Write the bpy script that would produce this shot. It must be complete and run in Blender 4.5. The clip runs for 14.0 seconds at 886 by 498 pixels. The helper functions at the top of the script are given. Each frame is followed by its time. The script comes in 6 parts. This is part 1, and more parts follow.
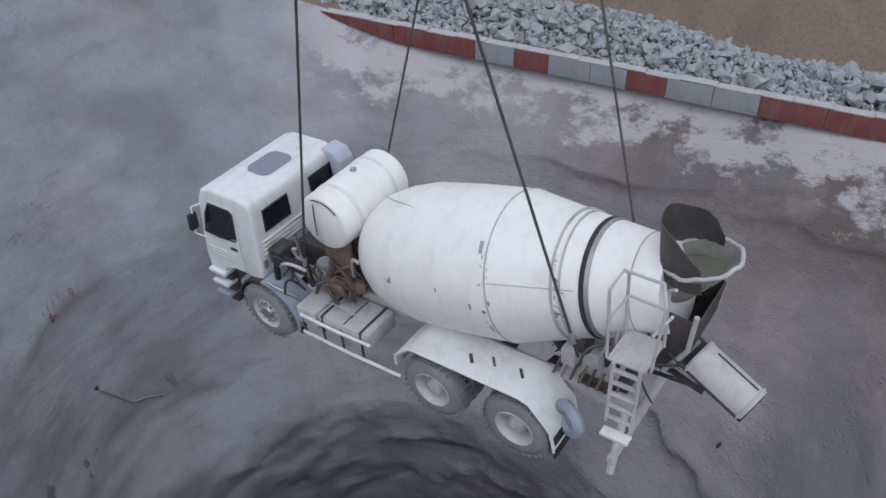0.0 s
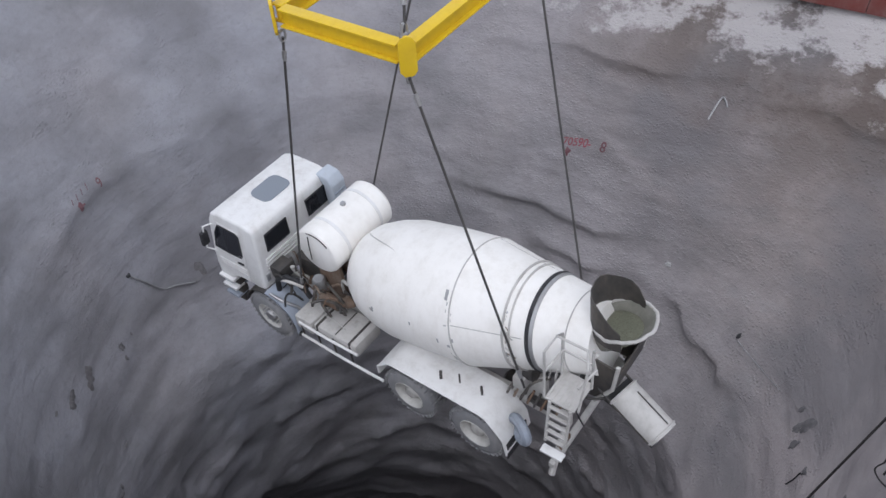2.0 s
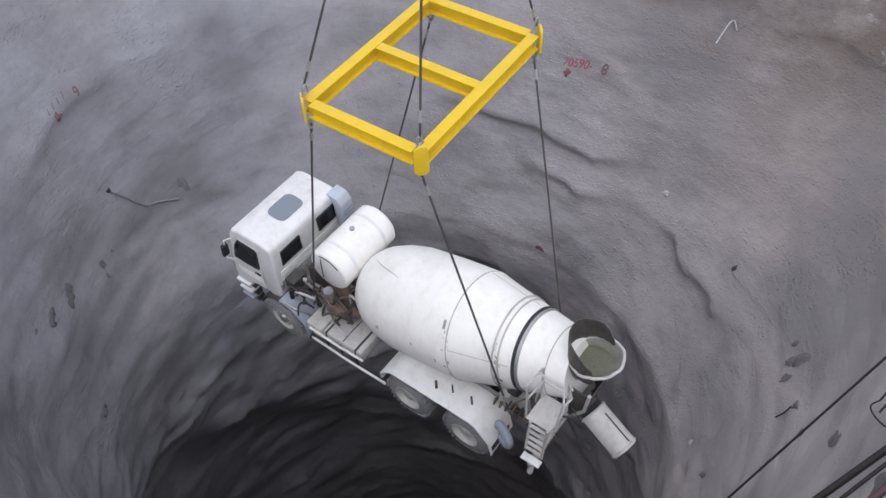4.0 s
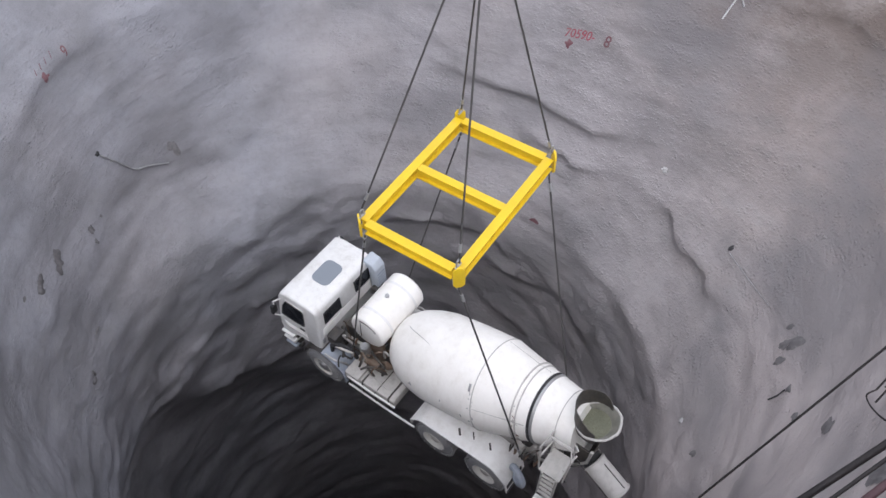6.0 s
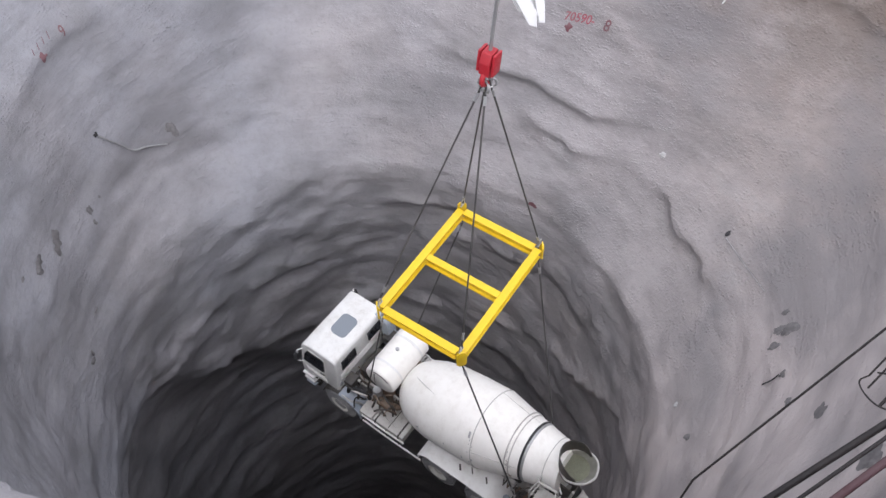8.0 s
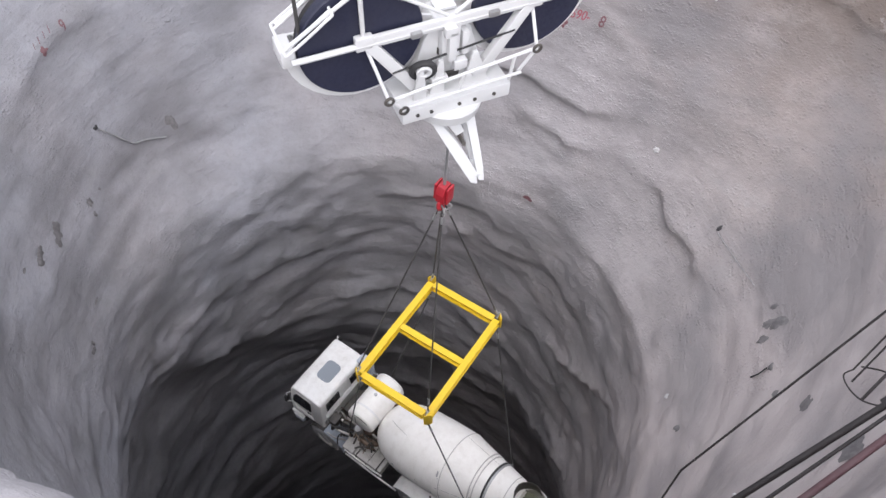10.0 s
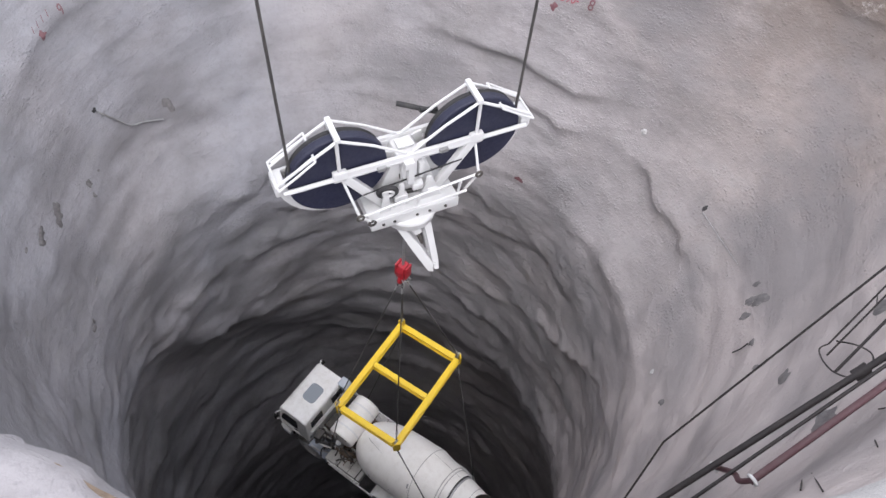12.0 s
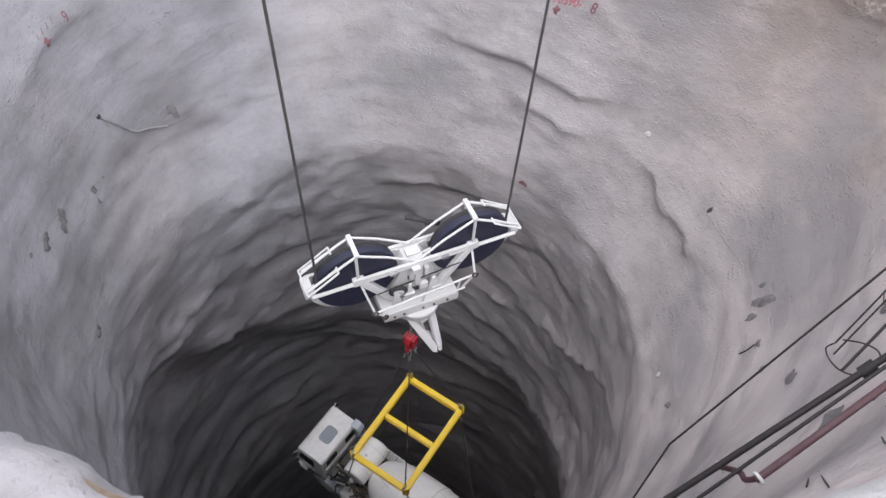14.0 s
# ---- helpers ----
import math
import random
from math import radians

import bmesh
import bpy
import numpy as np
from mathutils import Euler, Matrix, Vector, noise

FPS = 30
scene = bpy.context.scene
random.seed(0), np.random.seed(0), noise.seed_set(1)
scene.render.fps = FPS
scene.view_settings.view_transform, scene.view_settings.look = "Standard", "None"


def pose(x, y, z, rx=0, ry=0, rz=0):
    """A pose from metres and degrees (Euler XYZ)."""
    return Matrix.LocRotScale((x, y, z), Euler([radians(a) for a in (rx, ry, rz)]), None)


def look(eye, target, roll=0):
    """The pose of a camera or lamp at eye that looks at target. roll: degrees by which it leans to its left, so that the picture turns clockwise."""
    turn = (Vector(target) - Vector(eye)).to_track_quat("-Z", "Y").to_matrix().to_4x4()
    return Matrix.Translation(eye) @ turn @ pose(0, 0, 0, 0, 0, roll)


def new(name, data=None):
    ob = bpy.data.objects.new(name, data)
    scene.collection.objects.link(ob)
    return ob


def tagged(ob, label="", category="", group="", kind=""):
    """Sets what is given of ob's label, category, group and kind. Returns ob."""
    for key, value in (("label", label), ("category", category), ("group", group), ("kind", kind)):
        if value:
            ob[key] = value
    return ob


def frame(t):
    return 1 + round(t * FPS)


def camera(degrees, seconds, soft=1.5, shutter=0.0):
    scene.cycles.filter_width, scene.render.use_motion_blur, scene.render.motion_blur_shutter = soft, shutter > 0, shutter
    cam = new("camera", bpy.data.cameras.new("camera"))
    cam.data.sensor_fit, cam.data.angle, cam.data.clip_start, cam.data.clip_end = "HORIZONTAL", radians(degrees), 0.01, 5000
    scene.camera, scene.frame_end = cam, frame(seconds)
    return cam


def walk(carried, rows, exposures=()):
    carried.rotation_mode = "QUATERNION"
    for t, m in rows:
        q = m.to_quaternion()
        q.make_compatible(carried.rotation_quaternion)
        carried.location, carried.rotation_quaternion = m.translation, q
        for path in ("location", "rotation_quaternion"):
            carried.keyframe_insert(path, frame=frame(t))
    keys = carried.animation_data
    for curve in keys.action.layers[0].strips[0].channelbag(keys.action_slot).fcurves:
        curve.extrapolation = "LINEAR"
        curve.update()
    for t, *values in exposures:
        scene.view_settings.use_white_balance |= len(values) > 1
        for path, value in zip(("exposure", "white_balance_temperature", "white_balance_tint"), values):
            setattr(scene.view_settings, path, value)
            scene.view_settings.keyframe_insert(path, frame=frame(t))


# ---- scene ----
# camera: seconds, place, turn
CAMERA = [
    (0, 0.608, -0.921, 9.492, 54.05, -0.21, 1.87),
    (0.5, 0.671, -0.938, 9.499, 50.45, 0.28, 2.58),
    (1, 0.799, -1.018, 9.419, 48.84, 0.37, 3.47),
    (1.5, 0.789, -1.059, 9.402, 47.91, 0.62, 3.48),
    (2, 0.837, -0.988, 9.349, 46.82, 1, 3.72),
    (2.5, 0.755, -0.8, 9.253, 45.18, 0.84, 3.59),
    (5, 0.165, -0.226, 8.891, 39.19, -2.38, 3.96),
    (5.5, 0.016, -0.029, 9.045, 38.32, -2.79, 3.88),
    (6, 0.011, -0.015, 9.078, 38.05, -2.91, 3.91),
    (6.5, -0, 0, 9.1, 37.67, -3.07, 3.97),
    (7, -0.028, -0.029, 9.093, 37.41, -3.18, 3.96),
    (7.5, 0.016, -0.033, 9.112, 37.07, -3.18, 4.09),
    (10, 0.139, -0.118, 9.449, 36.03, -3.42, 4.4),
    (10.5, 0.221, -0.404, 9.743, 35.53, -3.67, 4.13),
    (11, 0.276, -0.452, 9.803, 35.11, -3.58, 4.17),
    (11.5, 0.323, -0.473, 9.805, 34.9, -3.44, 4.24),
    (12, 0.306, -0.463, 9.841, 34.79, -3.49, 4.25),
    (12.5, 0.36, -0.503, 9.806, 35.04, -3.37, 4.33),
    (13, 0.413, -0.579, 9.776, 35.36, -3.23, 4.37),
    (13.5, 0.469, -0.621, 9.75, 35.56, -3.01, 4.36),
    (14, 0.453, -0.611, 9.682, 35.63, -2.77, 4.29),
]

# the load that is lowered: truck, spreader frame and rope block
TRUCK = [
    (0, -1.818, 10.102, 0.499, -4.63, 3.36, 146.47),
    (0.5, -2.03, 10.13, -0.216, -4.51, 3.03, 146.78),
    (1, -2.189, 10.113, -0.891, -4.46, 2.76, 147.22),
    (1.5, -2.402, 10.084, -1.652, -4.17, 2.38, 147.11),
    (2, -2.554, 10.095, -2.361, -4.17, 2.15, 147.27),
    (2.5, -2.695, 10.234, -3.094, -4.34, 2.04, 147.33),
    (5, -2.337, 10.536, -6.916, -3.76, 3.32, 147),
    (5.5, -2.134, 10.625, -7.803, -3.75, 4.01, 147.13),
    (6, -1.94, 10.691, -8.568, -3.78, 4.08, 147.24),
    (6.5, -1.789, 10.734, -9.254, -3.89, 3.95, 147.41),
    (7, -1.684, 10.808, -10.064, -4.29, 3.81, 147.5),
    (7.5, -1.629, 10.827, -10.929, -4.42, 3.46, 147.67),
    (10, -2.124, 10.724, -14.73, -4.47, 2.65, 147.88),
    (10.5, -2.335, 10.723, -15.551, -4.62, 2.1, 147.91),
    (11, -2.496, 10.724, -16.406, -4.76, 1.84, 147.99),
    (11.5, -2.633, 10.741, -17.231, -4.92, 1.67, 148.1),
    (12, -2.723, 10.767, -18.013, -4.87, 1.47, 148.2),
    (12.5, -2.773, 10.751, -18.804, -4.94, 1.14, 148.22),
    (13, -2.767, 10.781, -19.579, -5.14, 0.98, 148.25),
    (13.5, -2.731, 10.827, -20.321, -5.17, 0.8, 148.26),
    (14, -2.629, 10.853, -21.059, -5.27, 0.73, 148.18),
]
RIG = [
    (0, 0.29, 8.905, 7.787, -2.56, -2.87, 59.31),
    (0.5, 0.127, 8.934, 7.057, -2.22, -2.76, 59.59),
    (1, 0.008, 8.921, 6.371, -1.95, -2.73, 60.02),
    (1.5, -0.15, 8.892, 5.592, -1.55, -2.46, 59.88),
    (2, -0.274, 8.894, 4.872, -1.32, -2.47, 60.02),
    (2.5, -0.414, 9.011, 4.135, -1.22, -2.64, 60.09),
    (5, -0.157, 9.444, 0.128, -2.47, -2, 59.79),
    (5.5, -0.023, 9.585, -0.726, -3.17, -1.96, 59.93),
    (6, 0.166, 9.657, -1.483, -3.23, -1.98, 60.05),
    (6.5, 0.326, 9.686, -2.175, -3.11, -2.11, 60.23),
    (7, 0.421, 9.713, -2.989, -2.99, -2.51, 60.33),
    (7.5, 0.507, 9.702, -3.869, -2.65, -2.66, 60.5),
    (10, 0.097, 9.548, -7.708, -1.84, -2.75, 60.67),
    (10.5, -0.065, 9.499, -8.554, -1.3, -2.92, 60.69),
    (11, -0.206, 9.471, -9.42, -1.04, -3.07, 60.76),
    (11.5, -0.334, 9.464, -10.254, -0.88, -3.24, 60.86),
    (12, -0.398, 9.486, -11.045, -0.68, -3.21, 60.94),
    (12.5, -0.417, 9.443, -11.852, -0.35, -3.28, 60.95),
    (13, -0.407, 9.443, -12.635, -0.19, -3.49, 60.97),
    (13.5, -0.355, 9.475, -13.385, -0.02, -3.54, 60.98),
    (14, -0.254, 9.484, -14.128, 0.04, -3.63, 60.89),
]
BLOCK = [
    (0, 0.108, 8.495, 17.532, -0.1, -1.35, 28.25),
    (0.5, -0.055, 8.524, 16.802, -0.1, -1.35, 28.25),
    (1, -0.174, 8.511, 16.116, -0.1, -1.35, 28.25),
    (1.5, -0.332, 8.482, 15.337, -0.1, -1.35, 28.25),
    (2, -0.456, 8.484, 14.617, -0.1, -1.35, 28.25),
    (2.5, -0.596, 8.601, 13.88, -0.1, -1.35, 28.25),
    (5, -0.339, 9.034, 10.113, -0.1, -1.35, 28.25),
    (5.5, -0.205, 9.175, 9.254, -0.1, -1.35, 28.25),
    (6, -0.016, 9.247, 8.492, -0.1, -1.35, 28.25),
    (6.5, 0.144, 9.276, 7.801, -0.1, -1.35, 28.25),
    (7, 0.239, 9.303, 6.987, -0.1, -1.35, 28.25),
    (7.5, 0.325, 9.292, 6.108, -0.1, -1.35, 28.25),
    (10, -0.085, 9.138, 2.272, -0.1, -1.35, 28.25),
    (10.5, -0.159, 9.052, 1.503, -0.08, -1.06, 28.13),
    (11, -0.241, 9.05, 0.653, -0.12, -0.84, 27.97),
    (11.5, -0.336, 9.051, -0.173, -0.27, -0.57, 27.91),
    (12, -0.386, 9.097, -0.94, -0.43, -0.3, 27.77),
    (12.5, -0.388, 9.096, -1.856, -0.6, -0.15, 27.71),
    (13, -0.374, 9.12, -2.719, -0.71, -0.13, 27.64),
    (13.5, -0.295, 9.174, -3.536, -0.82, -0.05, 27.49),
    (14, -0.21, 9.177, -4.322, -0.91, -0.1, 27.49),
]


def poses(rows):
    return [(t, pose(*row)) for t, *row in rows]


cam = camera(57.0, 14.0, soft=1.5)
walk(cam, poses(CAMERA), [(0.0, -0.23, 5720, 13), (1.0, -0.10, 5850, 13), (2.5, 0.08, 5980, 13), (5.0, 0.42, 6060, 14), (7.5, 0.78, 6200, 14), (10.0, 0.93, 6300, 14), (14.0, 0.97, 6350, 14)])

# ---- light: a bright overcast sky over the open shaft ----
SUN_HEIGHT, SUN_TURN = 60.0, 180.0
world = bpy.data.worlds.new("sky")
scene.world = world
world.use_nodes = True
wn = world.node_tree
sky = wn.nodes.new("ShaderNodeTexSky")
sky.sky_type, sky.sun_disc = "NISHITA", False
sky.sun_elevation, sky.sun_rotation = radians(SUN_HEIGHT), radians(SUN_TURN)
sky.air_density, sky.dust_density, sky.ozone_density = 1.0, 4.0, 1.0
soften = wn.nodes.new("ShaderNodeHueSaturation")
soften.inputs["Saturation"].default_value = 0.25
wn.links.new(sky.outputs[0], soften.inputs["Color"])
# cloud evens the sky out from zenith to horizon
cloud_cover = wn.nodes.new("ShaderNodeMix")
cloud_cover.data_type = "RGBA"
cloud_cover.inputs["Factor"].default_value = 0.6
cloud_cover.inputs["B"].default_value = (4.2, 4.3, 4.5, 1)
wn.links.new(soften.outputs[0], cloud_cover.inputs["A"])
wn.links.new(cloud_cover.outputs["Result"], wn.nodes["Background"].inputs["Color"])
wn.nodes["Background"].inputs["Strength"].default_value = 0.205
sun = new("sun", bpy.data.lights.new("sun", "SUN"))
sun.data.energy, sun.data.angle, sun.data.color = 0.5, radians(70), (1.0, 0.97, 0.94)
sun.matrix_world = look((0, 0, 60), (0 - 60 / math.tan(radians(SUN_HEIGHT)) * math.sin(radians(SUN_TURN)), 0 - 60 / math.tan(radians(SUN_HEIGHT)) * math.cos(radians(SUN_TURN)), 0))


# ---- materials ----
def nodes_of(mat):
    mat.use_nodes = True
    t = mat.node_tree
    return t, t.nodes, t.links, t.nodes["Principled BSDF"]


def noise_node(t, coord, scale, detail=4.0, rough=0.6, stretch=None):
    n = t.nodes.new("ShaderNodeTexNoise")
    n.inputs["Scale"].default_value, n.inputs["Detail"].default_value, n.inputs["Roughness"].default_value = scale, detail, rough
    if stretch:
        m = t.nodes.new("ShaderNodeMapping")
        m.inputs["Scale"].default_value = stretch
        t.links.new(coord, m.inputs["Vector"])
        coord = m.outputs[0]
    t.links.new(coord, n.inputs["Vector"])
    return n.outputs["Fac"]


def ramp(t, fac, stops):
    r = t.nodes.new("ShaderNodeValToRGB")
    e = r.color_ramp.elements
    while len(e) < len(stops):
        e.new(0.5)
    for k, (p, c) in zip(e, stops):
        k.position, k.color = p, (*c, 1) if len(c) == 3 else c
    t.links.new(fac, r.inputs[0])
    return r.outputs[0]


def grey(v):
    return (v, v, v)


def mix(t, fac, a, b, mode="MIX"):
    m = t.nodes.new("ShaderNodeMix")
    m.data_type, m.blend_type = "RGBA", mode
    for value, socket in ((fac, m.inputs[0]), (a, m.inputs[6]), (b, m.inputs[7])):
        if hasattr(value, "links") or hasattr(value, "is_linked"):
            t.links.new(value, socket)
        else:
            socket.default_value = value if isinstance(value, (int, float)) else (*value, 1)
    return m.outputs[2]


def maths(t, op, a, b=0.0):
    m = t.nodes.new("ShaderNodeMath")
    m.operation, m.use_clamp = op, op != "SUBTRACT"
    for value, socket in ((a, m.inputs[0]), (b, m.inputs[1])):
        if hasattr(value, "is_linked"):
            t.links.new(value, socket)
        else:
            socket.default_value = value
    return m.outputs[0]


def bump(t, height, strength, distance, before=None):
    b = t.nodes.new("ShaderNodeBump")
    b.inputs["Strength"].default_value, b.inputs["Distance"].default_value = strength, distance
    t.links.new(height, b.inputs["Height"])
    if before:
        t.links.new(before, b.inputs["Normal"])
    return b.outputs[0]


def painted(name, colour, dirt, rough=0.45, dirt_amount=0.35, metal=0.0, grain=1.0, relief=0.004, fine=18.0):
    """Paint or metal with blotches of dirt at two scales, and a little relief."""
    mat = bpy.data.materials.new(name)
    t, n, l, p = nodes_of(mat)
    coord = n.new("ShaderNodeTexCoord").outputs["Object"]
    big = noise_node(t, coord, 2.2 * grain, 6, 0.65)
    small = noise_node(t, coord, fine * grain, 5, 0.7)
    streak = noise_node(t, coord, 5.0 * grain, 4, 0.6, (1, 1, 0.18))
    a = maths(t, "MULTIPLY", ramp(t, big, [(0.42, grey(0)), (0.7, grey(1))]), ramp(t, small, [(0.3, grey(0.25)), (0.65, grey(1))]))
    b = maths(t, "MULTIPLY", ramp(t, streak, [(0.5, grey(0)), (0.72, grey(1))]), 0.6)
    fac = maths(t, "MULTIPLY", maths(t, "ADD", a, b), dirt_amount)
    l.new(mix(t, fac, colour, dirt), p.inputs["Base Color"])
    l.new(ramp(t, small, [(0.3, grey(max(rough - 0.1, 0.05))), (0.7, grey(min(rough + 0.2, 1)))]), p.inputs["Roughness"])
    p.inputs["Metallic"].default_value = metal
    l.new(bump(t, small, 0.25, relief), p.inputs["Normal"])
    return mat


def shotcrete():
    """Sprayed concrete: smooth in parts and pebbled in others, greyer on one side and browner on the other."""
    mat = bpy.data.materials.new("sprayed_concrete")
    t, n, l, p = nodes_of(mat)
    coord = n.new("ShaderNodeTexCoord").outputs["Object"]
    sep = n.new("ShaderNodeSeparateXYZ")
    l.new(coord, sep.inputs[0])
    side = n.new("ShaderNodeMapRange")
    side.inputs["From Min"].default_value, side.inputs["From Max"].default_value = -6.0, 11.0
    l.new(sep.outputs["X"], side.inputs["Value"])
    cloud = noise_node(t, coord, 0.16, 5, 0.6)
    patch = noise_node(t, coord, 0.55, 6, 0.65, (1, 1, 1.8))
    speck = noise_node(t, coord, 6.0, 5, 0.7)
    run = noise_node(t, coord, 1.3, 5, 0.65, (1, 1, 0.4))
    warm = maths(t, "ADD", maths(t, "MULTIPLY", side.outputs[0], 0.9), maths(t, "MULTIPLY", ramp(t, cloud, [(0.45, grey(0)), (0.7, grey(1))]), 0.35))
    tone = mix(t, warm, (0.29, 0.29, 0.315), (0.325, 0.285, 0.272))
    tone = mix(t, maths(t, "MULTIPLY", ramp(t, patch, [(0.35, grey(1)), (0.56, grey(0))]), 0.42), tone, (0.135, 0.13, 0.13))
    tone = mix(t, maths(t, "MULTIPLY", ramp(t, patch, [(0.55, grey(0)), (0.75, grey(1))]), 0.55), tone, (0.32, 0.315, 0.315))
    tone = mix(t, maths(t, "MULTIPLY", ramp(t, run, [(0.55, grey(0)), (0.75, grey(1))]), 0.12), tone, (0.135, 0.115, 0.105))
    tone = mix(t, maths(t, "MULTIPLY", ramp(t, speck, [(0.25, grey(1)), (0.5, grey(0))]), 0.22), tone, (0.09, 0.085, 0.085))
    # brown silt on the high right-hand wall, darkened further to stand in for shade
    silt_shade = n.new("ShaderNodeMapRange")
    silt_shade.inputs["From Min"].default_value, silt_shade.inputs["From Max"].default_value = 1.8, 6.5
    l.new(sep.outputs["X"], silt_shade.inputs["Value"])
    high = n.new("ShaderNodeMapRange")
    high.inputs["From Min"].default_value, high.inputs["From Max"].default_value = -6.5, -2.5
    l.new(sep.outputs["Z"], high.inputs["Value"])
    beyond = n.new("ShaderNodeMapRange")
    beyond.inputs["From Min"].default_value, beyond.inputs["From Max"].default_value = 8.0, 13.0
    l.new(sep.outputs["Y"], beyond.inputs["Value"])
    wash = maths(t, "MULTIPLY", maths(t, "MULTIPLY", maths(t, "MULTIPLY", silt_shade.outputs[0], beyond.outputs[0]), high.outputs[0]), ramp(t, noise_node(t, coord, 0.45, 6, 0.7), [(0.30, grey(0.35)), (0.55, grey(1))]))
    tone = mix(t, maths(t, "MULTIPLY", wash, 0.95), tone, (0.105, 0.082, 0.07))
    # pinkish near right-hand wall, its colour also lightened to stand in for missing light
    near = n.new("ShaderNodeMapRange")
    near.inputs["From Min"].default_value, near.inputs["From Max"].default_value = 13.0, 8.0
    l.new(sep.outputs["Y"], near.inputs["Value"])
    aside = n.new("ShaderNodeMapRange")
    aside.inputs["From Min"].default_value, aside.inputs["From Max"].default_value = 1.5, 6.0
    l.new(sep.outputs["X"], aside.inputs["Value"])
    tone = mix(t, maths(t, "MULTIPLY", maths(t, "MULTIPLY", near.outputs[0], aside.outputs[0]), maths(t, "ADD", maths(t, "MULTIPLY", cloud, 0.8), 0.45)), tone, (0.46, 0.41, 0.40))
    # broad soft mottling, darker in bands wider than tall
    mottle = noise_node(t, coord, 0.3, 3, 0.5, (1, 1, 1.7))
    tone = mix(t, maths(t, "MULTIPLY", ramp(t, mottle, [(0.34, grey(1)), (0.54, grey(0))]), 0.62), tone, (0.15, 0.145, 0.152))
    # pale cement splashed down below the kerb
    splash = noise_node(t, coord, 0.7, 8, 0.72, (1, 1, 1.6))
    below = n.new("ShaderNodeMapRange")
    below.inputs["From Min"].default_value, below.inputs["From Max"].default_value = -3.4, -1.0
    l.new(sep.outputs["Z"], below.inputs["Value"])
    far = n.new("ShaderNodeMapRange")
    far.inputs["From Min"].default_value, far.inputs["From Max"].default_value = -6.0, -3.5
    l.new(sep.outputs["X"], far.inputs["Value"])
    crust = ramp(t, maths(t, "MULTIPLY", maths(t, "MULTIPLY", splash, 1.25), maths(t, "ADD", maths(t, "MULTIPLY", below.outputs[0], 0.55), 0.45)), [(0.50, grey(0)), (0.60, grey(1))])
    behind = n.new("ShaderNodeMapRange")
    behind.inputs["From Min"].default_value, behind.inputs["From Max"].default_value = 13.0, 16.0
    l.new(sep.outputs["Y"], behind.inputs["Value"])
    crust = maths(t, "MULTIPLY", maths(t, "MULTIPLY", crust, far.outputs[0]), behind.outputs[0])
    tone = mix(t, maths(t, "MULTIPLY", crust, 0.72), tone, (0.50, 0.475, 0.465))
    l.new(tone, p.inputs["Base Color"])
    l.new(ramp(t, patch, [(0.35, grey(0.55)), (0.6, grey(0.85))]), p.inputs["Roughness"])
    pebble = n.new("ShaderNodeTexVoronoi")
    pebble.feature = "F1"
    pebble.inputs["Scale"].default_value = 9.5
    warp = n.new("ShaderNodeMapping")
    warp.inputs["Scale"].default_value = (1, 1, 1.7)
    shake = n.new("ShaderNodeVectorMath")
    shake.operation = "MULTIPLY_ADD"
    jitter = n.new("ShaderNodeTexNoise")
    jitter.inputs["Scale"].default_value = 3.0
    l.new(coord, jitter.inputs["Vector"])
    l.new(jitter.outputs["Color"], shake.inputs[0])
    shake.inputs[1].default_value = (0.14, 0.14, 0.14)
    l.new(coord, shake.inputs[2])
    l.new(shake.outputs[0], warp.inputs[0])
    l.new(warp.outputs[0], pebble.inputs["Vector"])
    area = maths(t, "ADD", noise_node(t, coord, 0.5, 5, 0.62, (1, 1, 1.6)), maths(t, "MULTIPLY", maths(t, "SUBTRACT", maths(t, "MULTIPLY", side.outputs[0], beyond.outputs[0]), 0.12), 0.2))
    rough_mask = ramp(t, area, [(0.51, grey(0.0)), (0.58, grey(1))])
    height = maths(t, "MULTIPLY", ramp(t, pebble.outputs["Distance"], [(0.0, grey(1)), (0.5, grey(0))]), maths(t, "MULTIPLY", rough_mask, ramp(t, noise_node(t, coord, 3.2, 3, 0.6), [(0.38, grey(0.1)), (0.62, grey(1))])))
    first = bump(t, height, 0.5, 0.055)
    second = bump(t, noise_node(t, coord, 1.6, 7, 0.62, (1, 1, 2.0)), 0.42, 0.18, first)
    l.new(second, p.inputs["Normal"])
    return mat


def stony(name, dark, light, scale=1.0, rough=0.9, relief=0.03):
    mat = bpy.data.materials.new(name)
    t, n, l, p = nodes_of(mat)
    coord = n.new("ShaderNodeTexCoord").outputs["Object"]
    big = noise_node(t, coord, 0.8 * scale, 6, 0.65)
    small = noise_node(t, coord, 9.0 * scale, 6, 0.7)
    info = n.new("ShaderNodeNewGeometry")
    tone = mix(t, big, dark, light)
    tone = mix(t, maths(t, "MULTIPLY", info.outputs["Random Per Island"], 0.6), tone, [c * 0.62 for c in light])
    tone = mix(t, maths(t, "MULTIPLY", ramp(t, small, [(0.3, grey(1)), (0.55, grey(0))]), 0.5), tone, [c * 0.5 for c in dark])
    l.new(tone, p.inputs["Base Color"])
    p.inputs["Roughness"].default_value = rough
    l.new(bump(t, small, 0.6, relief), p.inputs["Normal"])
    return mat


